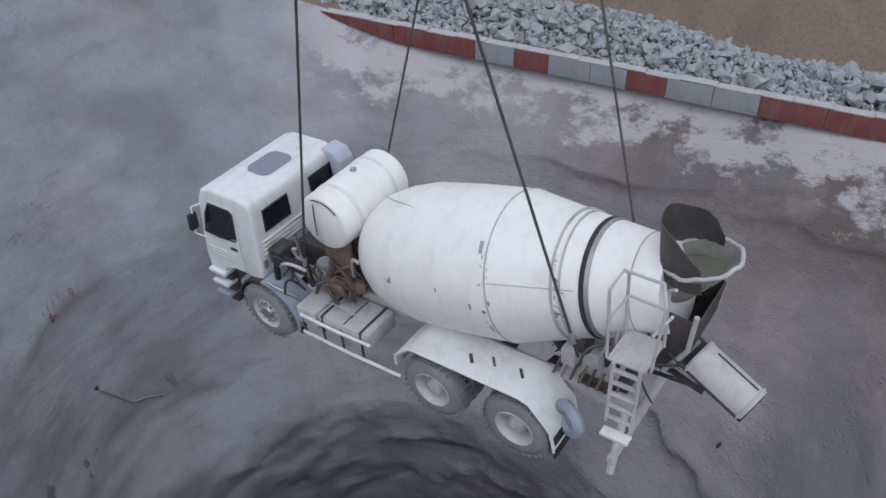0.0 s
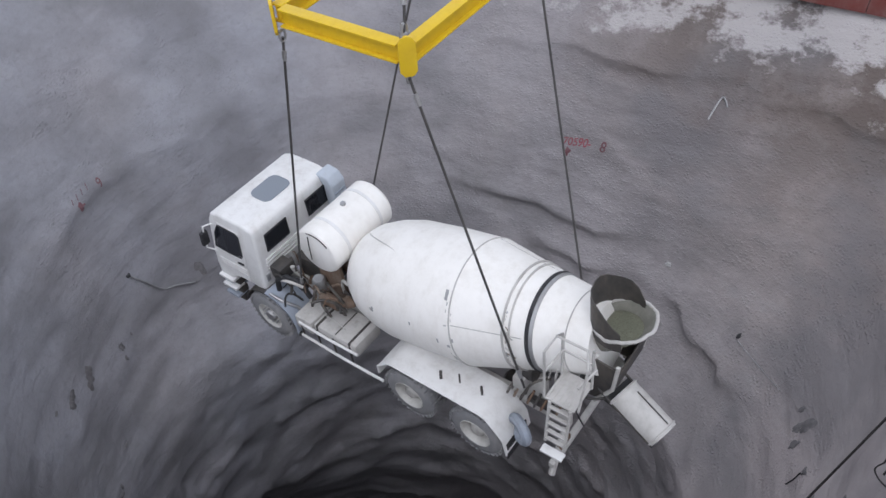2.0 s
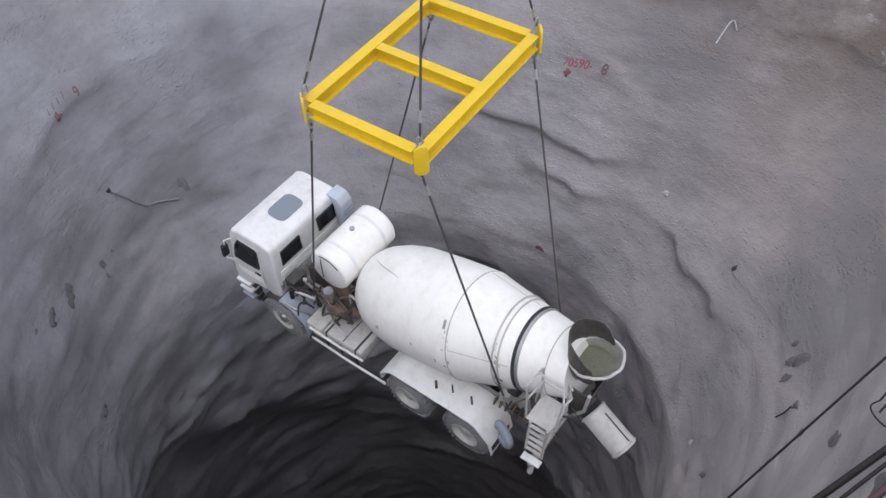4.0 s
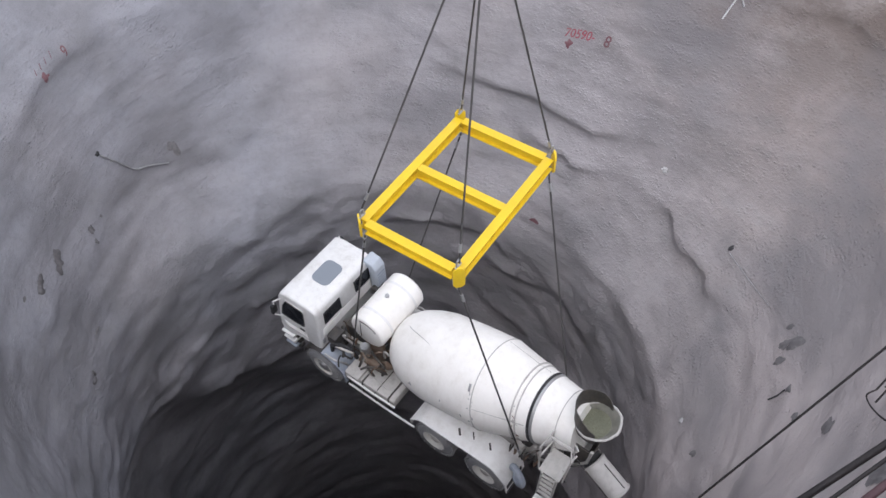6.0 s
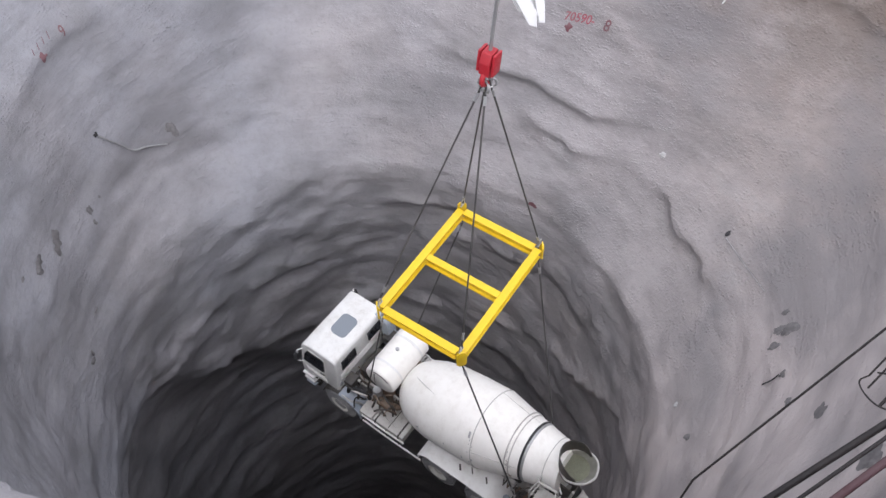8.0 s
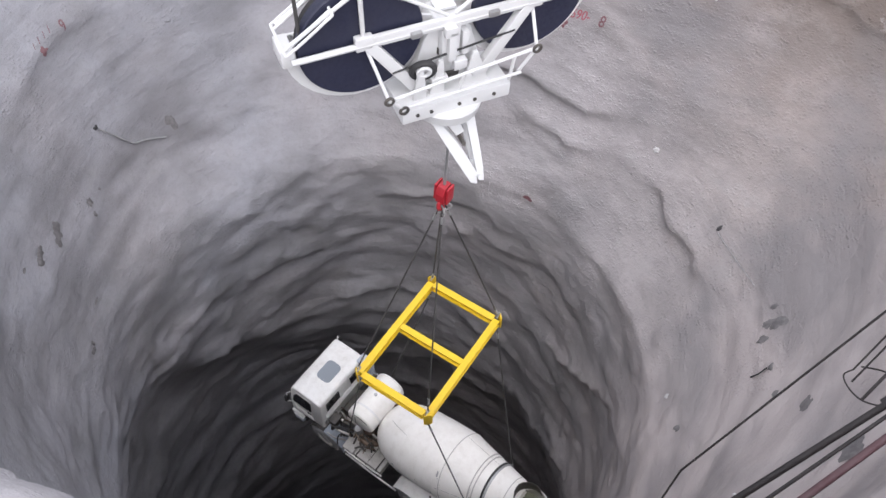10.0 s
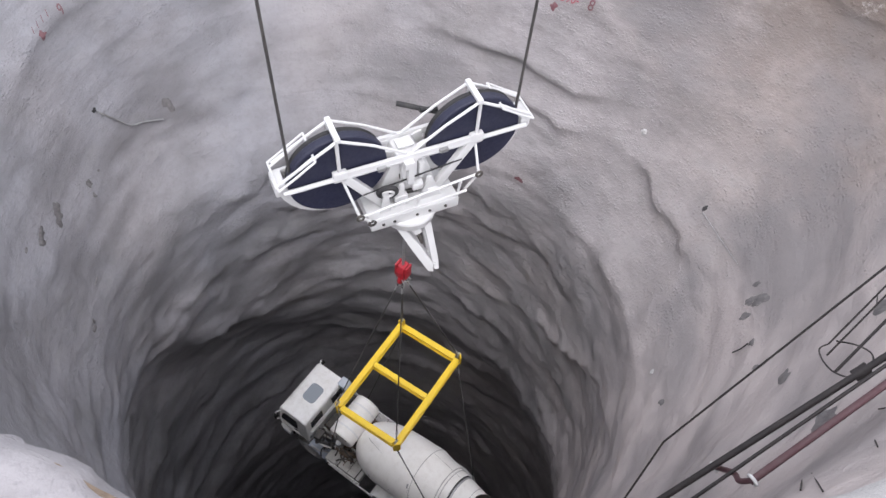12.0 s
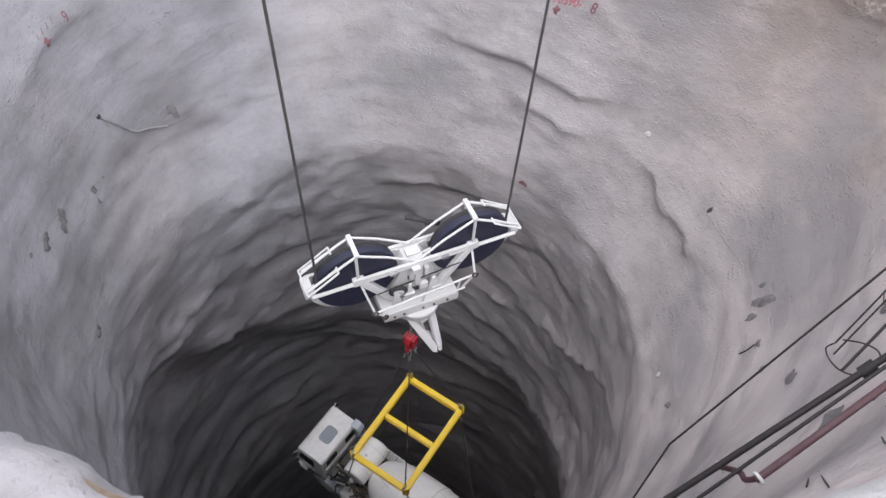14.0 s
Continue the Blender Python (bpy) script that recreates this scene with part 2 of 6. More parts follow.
WHITE = painted("white_truck_paint", (0.72, 0.715, 0.70), (0.36, 0.33, 0.29), 0.42, 0.38)
DRUM = painted("white_drum_paint", (0.82, 0.80, 0.76), (0.50, 0.46, 0.39), 0.45, 0.3)
CEMENT = painted("cement_crusted_paint", (0.48, 0.465, 0.44), (0.24, 0.225, 0.2), 0.75, 0.6, relief=0.01)
CRUST = painted("old_concrete_crust", (0.20, 0.195, 0.165), (0.38, 0.37, 0.33), 0.85, 0.6, relief=0.02)
DULL = painted("dull_blue_grey_plastic", (0.30, 0.335, 0.39), (0.2, 0.2, 0.2), 0.6, 0.4)
PALE_BLUE = painted("pale_blue_grey_plastic", (0.44, 0.48, 0.53), (0.3, 0.3, 0.3), 0.5, 0.35)
DARK = painted("grimy_dark_steel", (0.055, 0.052, 0.05), (0.2, 0.17, 0.14), 0.6, 0.5, 0.3)
RUST = painted("rusty_machinery", (0.16, 0.10, 0.065), (0.3, 0.26, 0.22), 0.75, 0.6, 0.2)
TYRE = painted("dusty_tyre_rubber", (0.20, 0.20, 0.205), (0.32, 0.31, 0.30), 0.85, 0.6)
BLACK = painted("black_rubber", (0.02, 0.02, 0.022), (0.09, 0.085, 0.08), 0.7, 0.4)
RIM_PAINT = painted("dusty_wheel_paint", (0.50, 0.49, 0.46), (0.25, 0.23, 0.2), 0.6, 0.5)
CHROME = painted("grey_steel", (0.42, 0.42, 0.42), (0.2, 0.19, 0.18), 0.4, 0.4, 0.7)
YELLOW = painted("yellow_beam_paint", (0.72, 0.49, 0.014), (0.42, 0.25, 0.03), 0.35, 0.25)
RED = painted("red_hook_paint", (0.38, 0.016, 0.026), (0.10, 0.025, 0.028), 0.4, 0.35)
BLOCK_WHITE = painted("white_block_paint", (0.6, 0.6, 0.6), (0.5, 0.48, 0.45), 0.4, 0.2)
NAVY = painted("dark_navy_sheave_cover", (0.012, 0.014, 0.035), (0.03, 0.03, 0.05), 0.55, 0.5)
ROPE = painted("steel_wire_rope", (0.075, 0.072, 0.07), (0.16, 0.15, 0.14), 0.55, 0.6, 0.5, relief=0.01)
KERB_RED = painted("red_kerb_paint", (0.175, 0.042, 0.034), (0.30, 0.24, 0.22), 0.7, 0.35, grain=0.6)
KERB_WHITE = painted("greyed_white_kerb_paint", (0.30, 0.31, 0.32), (0.17, 0.16, 0.155), 0.75, 0.5, grain=0.6)
KERB_TOP = painted("pale_concrete_cap", (0.43, 0.41, 0.40), (0.26, 0.24, 0.22), 0.85, 0.5)
PIPE_RED = painted("faded_red_pipe_paint", (0.075, 0.032, 0.038), (0.11, 0.085, 0.088), 0.6, 0.4)
PIPE_DARK = painted("dark_steel_pipe", (0.02, 0.017, 0.018), (0.06, 0.048, 0.045), 0.6, 0.4, 0.2)
SPRAY_RED = painted("red_spray_paint", (0.26, 0.06, 0.08), (0.30, 0.2, 0.2), 0.8, 0.6)
SPRAY_DARK = painted("dark_spray_paint", (0.13, 0.05, 0.06), (0.25, 0.2, 0.2), 0.8, 0.5)
DAMP = painted("damp_concrete_stain", (0.11, 0.103, 0.105), (0.22, 0.21, 0.21), 0.6, 0.9, grain=2.0)
SHOTCRETE = shotcrete()
EARTH = stony("brown_earth", (0.17, 0.125, 0.09), (0.31, 0.24, 0.18), 1.0, 0.95, 0.16)
ROCK = stony("grey_crushed_rock", (0.19, 0.20, 0.21), (0.55, 0.57, 0.58), 2.0)
SLUDGE = stony("wet_concrete_residue", (0.10, 0.11, 0.07), (0.26, 0.26, 0.19), 4.0, 0.8)
PALE = stony("pale_gravel_crust", (0.36, 0.35, 0.35), (0.6, 0.59, 0.59), 3.0, 0.9, 0.02)



def glass(name, tint):
    mat = bpy.data.materials.new(name)
    t, n, l, p = nodes_of(mat)
    p.inputs["Base Color"].default_value = (*tint, 1)
    p.inputs["Roughness"].default_value = 0.08
    p.inputs["Transmission Weight"].default_value = 0.25
    return mat


GLASS = glass("dark_cab_glass", (0.02, 0.022, 0.028))
# the pale grey-blue of reflected sky is put into this glass colour
HATCH = glass("sky_toned_glass", (0.26, 0.29, 0.33))


# ---- mesh tools ----
def mesh_of(name, bm, material, smooth=True):
    me = bpy.data.meshes.new(name)
    bm.normal_update()
    bm.to_mesh(me)
    bm.free()
    me.materials.append(material)
    if smooth:
        me.shade_smooth()
        me.set_sharp_from_angle(angle=radians(38))
    return me


def part(name, bm, material, parent, label=""):
    ob = new(name, mesh_of(name, bm, material))
    ob.parent = parent
    return tagged(ob, label)


def thing(name, label, category, group="", kind="", m=None):
    ob = new(name)
    ob.empty_display_size = 0.2
    if m is not None:
        ob.matrix_world = m
    return tagged(ob, label, category, group, kind)


def box(bm, centre, size, edge=0.02, turn=None):
    """A box with softened edges; turn is a rotation about its centre."""
    tmp = bmesh.new()
    bmesh.ops.create_cube(tmp, size=1.0)
    bmesh.ops.scale(tmp, vec=size, verts=tmp.verts)
    if edge > 0:
        bmesh.ops.bevel(tmp, geom=tmp.edges[:], offset=min(edge, min(size) * 0.45), segments=2, profile=0.6, affect="EDGES")
    m = Matrix.Translation(centre) @ (turn if turn is not None else Matrix())
    bmesh.ops.transform(tmp, matrix=m, verts=tmp.verts)
    add(bm, tmp)


def add(bm, tmp):
    lookup = [bm.verts.new(v.co) for v in tmp.verts]
    tmp.verts.index_update()
    for f in tmp.faces:
        bm.faces.new([lookup[v.index] for v in f.verts])
    tmp.free()


def prism(bm, outline, low, high, axis=1, edge=0.0):
    """An outline of (u, v) pairs drawn out along an axis: 0 x (u=y, v=z), 1 y (u=x, v=z), 2 z (u=x, v=y)."""
    def at(u, v, w):
        return {0: (w, u, v), 1: (u, w, v), 2: (u, v, w)}[axis]
    tmp = bmesh.new()
    a = [tmp.verts.new(at(u, v, low)) for u, v in outline]
    b = [tmp.verts.new(at(u, v, high)) for u, v in outline]
    tmp.faces.new(a)
    tmp.faces.new(b[::-1])
    for k in range(len(a)):
        j = (k + 1) % len(a)
        tmp.faces.new((a[j], a[k], b[k], b[j]))
    bmesh.ops.recalc_face_normals(tmp, faces=tmp.faces[:])
    if edge:
        bmesh.ops.bevel(tmp, geom=tmp.edges[:], offset=edge, segments=3, profile=0.55, affect="EDGES")
    add(bm, tmp)


def ring_of(centre, u, v, r, n):
    return [centre + u * (r * math.cos(2 * math.pi * k / n)) + v * (r * math.sin(2 * math.pi * k / n)) for k in range(n)]


def tube(bm, points, r, n=8, cap=True):
    """A round bar or pipe along a bent line."""
    pts = [Vector(p) for p in points]
    rings = []
    side = None
    for k, p in enumerate(pts):
        d = (pts[min(k + 1, len(pts) - 1)] - pts[max(k - 1, 0)]).normalized()
        if side is None:
            side = d.orthogonal().normalized()
        side = (side - d * side.dot(d)).normalized()
        rings.append([bm.verts.new(q) for q in ring_of(p, side, d.cross(side), r, n)])
    for a, b in zip(rings, rings[1:]):
        for k in range(n):
            bm.faces.new((a[k], a[(k + 1) % n], b[(k + 1) % n], b[k]))
    if cap:
        bm.faces.new(rings[0][::-1])
        bm.faces.new(rings[-1])


def lathe(bm, profile, m=None, n=40, close=True):
    """Turns a profile of (along, radius) about the x axis, then moves it by m."""
    m = m if m is not None else Matrix()
    rings = []
    for s, r in profile:
        rings.append([bm.verts.new(m @ Vector((s, r * math.cos(2 * math.pi * k / n), r * math.sin(2 * math.pi * k / n)))) for k in range(n)])
    for a, b in zip(rings, rings[1:]):
        for k in range(n):
            bm.faces.new((a[k], b[k], b[(k + 1) % n], a[(k + 1) % n]))
    if close:
        bm.faces.new(rings[0])
        bm.faces.new(rings[-1][::-1])


def torus(bm, centre, axis, big, small, n=20, k=8, share=1.0, start=0.0):
    axis = Vector(axis).normalized()
    u = axis.orthogonal().normalized()
    v = axis.cross(u)
    pts = [Vector(centre) + u * (big * math.cos(start + share * 2 * math.pi * i / n)) + v * (big * math.sin(start + share * 2 * math.pi * i / n)) for i in range(n + 1)]
    tube(bm, pts, small, k, True)


def disc_shape(bm, centre, r, thick, axis_turn, n=32, edge=0.015):
    lathe(bm, [(-thick / 2, r - edge), (-thick / 2 + edge, r), (thick / 2 - edge, r), (thick / 2, r - edge)], Matrix.Translation(centre) @ axis_turn, n)


def bmn():
    return bmesh.new()


ABOUT_Y = Matrix.Rotation(radians(90), 4, "Z")   # lathe axis along y
ABOUT_Z = Matrix.Rotation(radians(-90), 4, "Y")  # lathe axis along z


# ---- value noise for relief ----
def lattice(ix, iy, iz, seed):
    h = (ix * 374761393 + iy * 668265263 + iz * 2147483647 + seed * 1274126177) & 0xFFFFFFFF
    h = ((h ^ (h >> 13)) * 1274126177) & 0xFFFFFFFF
    return ((h ^ (h >> 16)) & 0xFFFF) / 32767.5 - 1.0


def relief(x, y, z, seed=0):
    x, y, z = (np.asarray(a, float) for a in np.broadcast_arrays(x, y, z))
    i, j, k = (np.floor(a).astype(np.int64) for a in (x, y, z))
    u, v, w = x - i, y - j, z - k
    u, v, w = (a * a * a * (a * (a * 6 - 15) + 10) for a in (u, v, w))
    total = 0
    for di in (0, 1):
        for dj in (0, 1):
            for dk in (0, 1):
                weight = (u if di else 1 - u) * (v if dj else 1 - v) * (w if dk else 1 - w)
                total = total + weight * lattice(i + di, j + dj, k + dk, seed)
    return total


def layered(x, y, z, seed, octaves=4):
    return sum(relief(x * 2 ** o, y * 2 ** o, z * 2 ** o, seed + o) * 0.5 ** o for o in range(octaves))


def sheet(name, X, Y, Z, material, wrap=False):
    """A grid of points as one mesh."""
    rows, cols = X.shape
    co = np.stack([X, Y, Z], -1).reshape(-1, 3)
    idx = np.arange(rows * cols).reshape(rows, cols)
    right = np.roll(idx, -1, 1) if wrap else idx[:, 1:]
    left = idx if wrap else idx[:, :-1]
    faces = np.stack([left[:-1], right[:-1], right[1:], left[1:]], -1).reshape(-1, 4)
    me = bpy.data.meshes.new(name)
    me.from_pydata(co.tolist(), [], faces.tolist())
    me.materials.append(material)
    me.shade_smooth()
    return new(name, me)


# ---- the shaft ----
# the shaft: axis, radius by bearing (degrees clockwise from +y) and height
AXIS = (-1.3, 10.1)
LIP = -10.0
BEARINGS = [0, 25, 50, 58, 70, 100, 120, 134, 160, 200, 215, 240, 270, 300, 325, 345, 360]
RIM = [14.6, 13.2, 14.6, 16.0, 17.2, 13.3, 10.9, 9.8, 8.6, 7.7, 8.1, 9.4, 11.6, 12.8, 13.8, 16.4, 14.6]
TOPS = [-0.2, -0.2, -0.2, -0.2, -0.2, -0.3, 0.0, 0.0, 0.0, 0.0, 0.0, 0.5, 4.0, 6.0, 3.5, -0.15, -0.2]


def by_bearing(values, b):
    return np.interp(np.mod(b, 360.0), BEARINGS, values)


def bell_from(b):
    """The height below which the shaft widens again: higher at the sides than at the far end."""
    left = np.clip(np.cos(np.radians(np.asarray(b, float) - 250)), 0, 1) ** 2
    return -13.8 + 2.6 * left - 6.0 * np.clip(np.cos(np.radians((np.mod(np.asarray(b, float) - 30 + 180, 360) - 180) * 0.8)), 0, 1) ** 0.7


def shaft_radius(b, z):
    """The smooth radius of the shaft wall."""
    b, z = np.asarray(b, float), np.asarray(z, float)
    rim = (by_bearing(RIM, b - 8) + by_bearing(RIM, b) * 2 + by_bearing(RIM, b + 8)) / 4
    up = np.clip((z - LIP) / (-LIP), 0, None)
    bell = np.clip((bell_from(b) - z) / (7.5 + 2.5 * np.clip(np.sin(np.radians(b)), -1, 0)), 0, 1)
    low = 7.35 + (1.55 + 0.5 * np.clip(np.sin(np.radians(b)), -1, 0)) * bell * bell * (3 - 2 * bell)
    side = np.sin(np.radians(b))
    low = low - np.where(side > 0, 1.0, 0.5) * np.abs(side) * np.clip((LIP + 1.5 - z) / np.where(side > 0, 8.0, 5.5), 0, 1) * (1 - 0.4 * bell)
    return low + (rim - 7.35) * (0.62 * up + 0.38 * up ** 2) / (1 + 0.25 * np.clip(up - 1, 0, None))


def shaft_point(b, z, inward=0.0):
    r = float(shaft_radius(b, z)) - inward
    return Vector((AXIS[0] + r * math.sin(radians(b)), AXIS[1] + r * math.cos(radians(b)), z))


# from bearing, to bearing, height at each end, sag, depth of the step
LEDGES = [(2, 50, -6.75, -6.6, -0.2, 0.20), (20, 80, -7.8, -8.0, 0.1, 0.20), (22, 112, -16.3, -10.4, -0.6, 0.2), (275, 345, -13.2, -14.2, 0.0, 0.20), (300, 415, -22.6, -23.2, -0.6, 0.40),
          (28, 52, -2.8, -2.85, 0.25, 0.14), (45, 74, -3.1, -2.2, 0.1, 0.12), (8, 36, -2.95, -2.5, 0.0, 0.12), (350, 395, -11.9, -11.6, 0.3, 0.22), (300, 350, -11.2, -10.6, 0.4, 0.14), (20, 60, -12.6, -12.2, 0.2, 0.2), (310, 345, -8.2, -8.6, 0.2, 0.10),
          (245, 318, -15.6, -17.0, -0.3, 0.30), (250, 330, -20.0, -21.2, -0.3, 0.32), (260, 345, -27.0, -28.0, -0.4, 0.4), (330, 400, -17.6, -17.9, 0.3, 0.30), (20, 110, -21.0, -16.5, -0.4, 0.24), (345, 440, -28.5, -26.5, -0.4, 0.4), (282, 330, -5.0, -4.2, 0.3, 0.10)]


def wall_relief(b, z, top):
    """How far the sprayed wall stands inward of the smooth radius: soft rings where the lifts meet low down, swells higher up."""
    a = np.radians(b)
    x, y = np.sin(a) * 9, np.cos(a) * 9
    deep = np.clip((-6.5 - z) / 7.0, 0, 1)
    wob = layered(x * 0.13, y * 0.13, z * 0.08, 11, 2) * 1.6 + layered(x * 0.45, y * 0.45, z * 0.2, 12, 2) * 0.2
    ph = (z + wob * 1.1) / 1.9
    saw = ph - np.floor(ph)
    edge = np.clip(saw * 2.4, 0, 1)
    fold = (1 - saw) ** 1.2 * edge * edge * (3 - 2 * edge)
    strength = np.clip(0.30 + 1.6 * layered(x * 0.22, y * 0.22, z * 0.45, 21, 3), 0.0, 1.2)
    facing = 0.35 + 0.65 * np.clip(0.5 + 0.8 * np.cos(np.radians(b - 5)), 0, 1)
    out = 0.11 * deep * facing * strength * fold
    # single ledges where one sprayed lift ends over the next
    shake = 0.26 * layered(x * 0.5, y * 0.7, z * 0.0, 61, 3)
    fade = np.clip(0.75 + 1.1 * layered(x * 0.5, y * 0.5, z * 0.1, 65, 2), 0.15, 1.2)
    for b0, b1, z0, z1, rise, size in LEDGES:
        u = (np.mod(b - b0 + 90, 360) - 90) / (b1 - b0)
        line = z0 + (z1 - z0) * u + rise * 4 * u * (1 - u) + shake
        d = z - line
        lip = np.where(d > 0, np.exp(-np.clip(d, 0, 9) / 0.8), np.clip(1 + d / 0.34, 0, 1) ** 2)
        out = out + size * fade * lip * np.clip(np.minimum(u, 1 - u) * 5, 0, 1)
    out = out + 0.30 * layered(x * 0.15, y * 0.15, z * 0.26, 31, 2) * np.clip((top - z) / 2.5, 0, 1)
    out = out + 0.10 * layered(x * 0.4, y * 0.4, z * 1.1, 41, 3) * (0.55 + 0.45 * deep)
    # lumps left by the spray nozzle
    out = out + 0.13 * np.clip(layered(x * 0.75, y * 0.75, z * 1.5, 45, 3) - 0.05, 0, 1) * (0.35 + 0.65 * deep)
    out = out + 0.014 * layered(x * 1.6, y * 1.6, z * 4.2, 51, 2)
    return out - 0.12


FLOOR_Z = -70.0


def build_shaft():
    cols, rows = 720, 440
    b = np.arange(cols) * 360.0 / cols
    top = (by_bearing(TOPS, b - 8) + by_bearing(TOPS, b) + by_bearing(TOPS, b + 8)) / 3
    share = np.linspace(0, 1, rows)[:, None] ** 1.75
    Z = top[None, :] + (FLOOR_Z - top[None, :]) * share
    B = np.broadcast_to(b, Z.shape)
    r = shaft_radius(B, Z) - wall_relief(B, Z, top[None, :])
    X, Y = AXIS[0] + r * np.sin(np.radians(B)), AXIS[1] + r * np.cos(np.radians(B))
    tagged(sheet("shaft_wall", X, Y, Z, SHOTCRETE, True), "grey sprayed-concrete shaft wall in drapery-like folds", "wall", kind="structure")
    # floor of the shaft, far below
    ring = np.linspace(11.5, 0.05, 12)[:, None]
    F = np.broadcast_to(b[::9], (12, len(b[::9])))
    X, Y = AXIS[0] + ring * np.sin(np.radians(F)), AXIS[1] + ring * np.cos(np.radians(F))
    tagged(sheet("floor", X, Y, FLOOR_Z + 0.4 + 0.2 * layered(X, Y, X * 0, 61, 2), SHOTCRETE, True), "rough dark floor deep in the shaft", "floor", kind="structure")
    # the ground round the mouth, one sheet to the horizon
    steps = np.concatenate([np.linspace(0, 12, 60), 12 + np.geomspace(0.5, 2600, 34)])[:, None]
    r0 = shaft_radius(b, top) - wall_relief(b, top, top)
    R = r0[None, :] + steps
    S = np.sin(np.radians(b))[None, :]
    C = np.cos(np.radians(b))[None, :]
    X, Y = AXIS[0] + R * S, AXIS[1] + R * C
    n = X * KERB_N[0] + Y * KERB_N[1] - KERB_AT
    s = X * KERB_T[0] + Y * KERB_T[1]
    foot = 3.1 + 1.7 * np.clip((-1.0 - s) / 3.0, 0, 1) + 0.5 * layered(X * 0.3, Y * 0.3, X * 0, 71, 2)
    bank = np.clip(n - foot, 0, 9) * 0.85 * np.clip((s + 16) / 6, 0, 1) * np.clip((22 - s) / 8, 0, 1)
    rough = 0.10 * layered(X * 0.7, Y * 0.7, X * 0, 81, 4) * np.clip(steps / 1.0, 0, 1)
    flat = top[None, :] * np.exp(-steps / 40.0) + np.clip(steps / 2.5, 0, 1) * np.clip(-0.35 - top[None, :], 0, 0.5)
    Z = flat + bank + rough * (1 + 2 * (bank > 0))
    tagged(sheet("ground", X, Y, Z, EARTH, True), "brown earth ground and bank round the shaft mouth", "ground", kind="structure")


# ---- kerb along the far edge ----
KERB_N = (math.sin(radians(25)), math.cos(radians(25)))
KERB_T = (KERB_N[1], -KERB_N[0])
KERB_AT = 21.3


def kerb_pose(s, n=0.0, z=0.0):
    return pose(KERB_N[0] * (KERB_AT + n) + KERB_T[0] * s, KERB_N[1] * (KERB_AT + n) + KERB_T[1] * s, z, 0, 0, -25)


def build_kerb():
    kerb = thing("kerb", "straight concrete kerb painted in red and greyed white bands", "kerb", kind="structure", m=kerb_pose(0))
    joints = [(-14.7, -11.9, 0), (-11.9, -9.0, 0), (-9.0, -7.7, 1), (-7.7, -6.6, 0), (-6.6, -5.3, 1), (-5.3, -4.2, 1), (-4.2, -3.05, 0), (-3.05, -1.75, 1), (-1.75, -0.5, 1),
              (-0.5, 1.2, 0), (1.2, 4.0, 0), (4.0, 6.0, 1), (6.0, 8.0, 0), (8.0, 10.0, 1)]
    for a, b, pale in joints:
        bm = bmn()
        if a < -14:
            prism(bm, [(a, -0.14), (a, -0.04), (b - 0.012, -0.03), (b - 0.012, -0.6)], 0.0, 0.32, 1, 0.01)
        else:
            box(bm, ((a + b) / 2, 0.16, -0.33), (b - a - 0.012, 0.32, 0.6), 0.02)
        part("kerb_block", bm, KERB_WHITE if pale else KERB_RED, kerb, "greyed white painted kerb block" if pale else "dull red painted kerb block")
    bm = bmn()
    for k in range(25):
        box(bm, (-14.2 + k, 0.16, 0.0 - 0.01 + 0.015 * math.sin(k * 2.7)), (0.99, 0.34, 0.04), 0.012)
    part("cap", bm, KERB_TOP, kerb, "pale rough concrete cap")


def rock_mesh(name, seed, squash=0.7):
    rng = random.Random(seed)
    bm = bmn()
    for _ in range(13):
        v = Vector((rng.gauss(0, 1), rng.gauss(0, 1), rng.gauss(0, 1))).normalized()
        bm.verts.new((v.x * rng.uniform(0.8, 1.15), v.y * rng.uniform(0.6, 1.0), v.z * squash * rng.uniform(0.7, 1.1)))
    out = bmesh.ops.convex_hull(bm, input=bm.verts[:])
    bmesh.ops.delete(bm, geom=[g for g in out["geom_interior"] if isinstance(g, bmesh.types.BMVert)], context="VERTS")
    return mesh_of(name, bm, ROCK, False)


def bank_foot(s):
    return 3.1 + 1.7 * min(max((-1.0 - s) / 3.0, 0), 1)


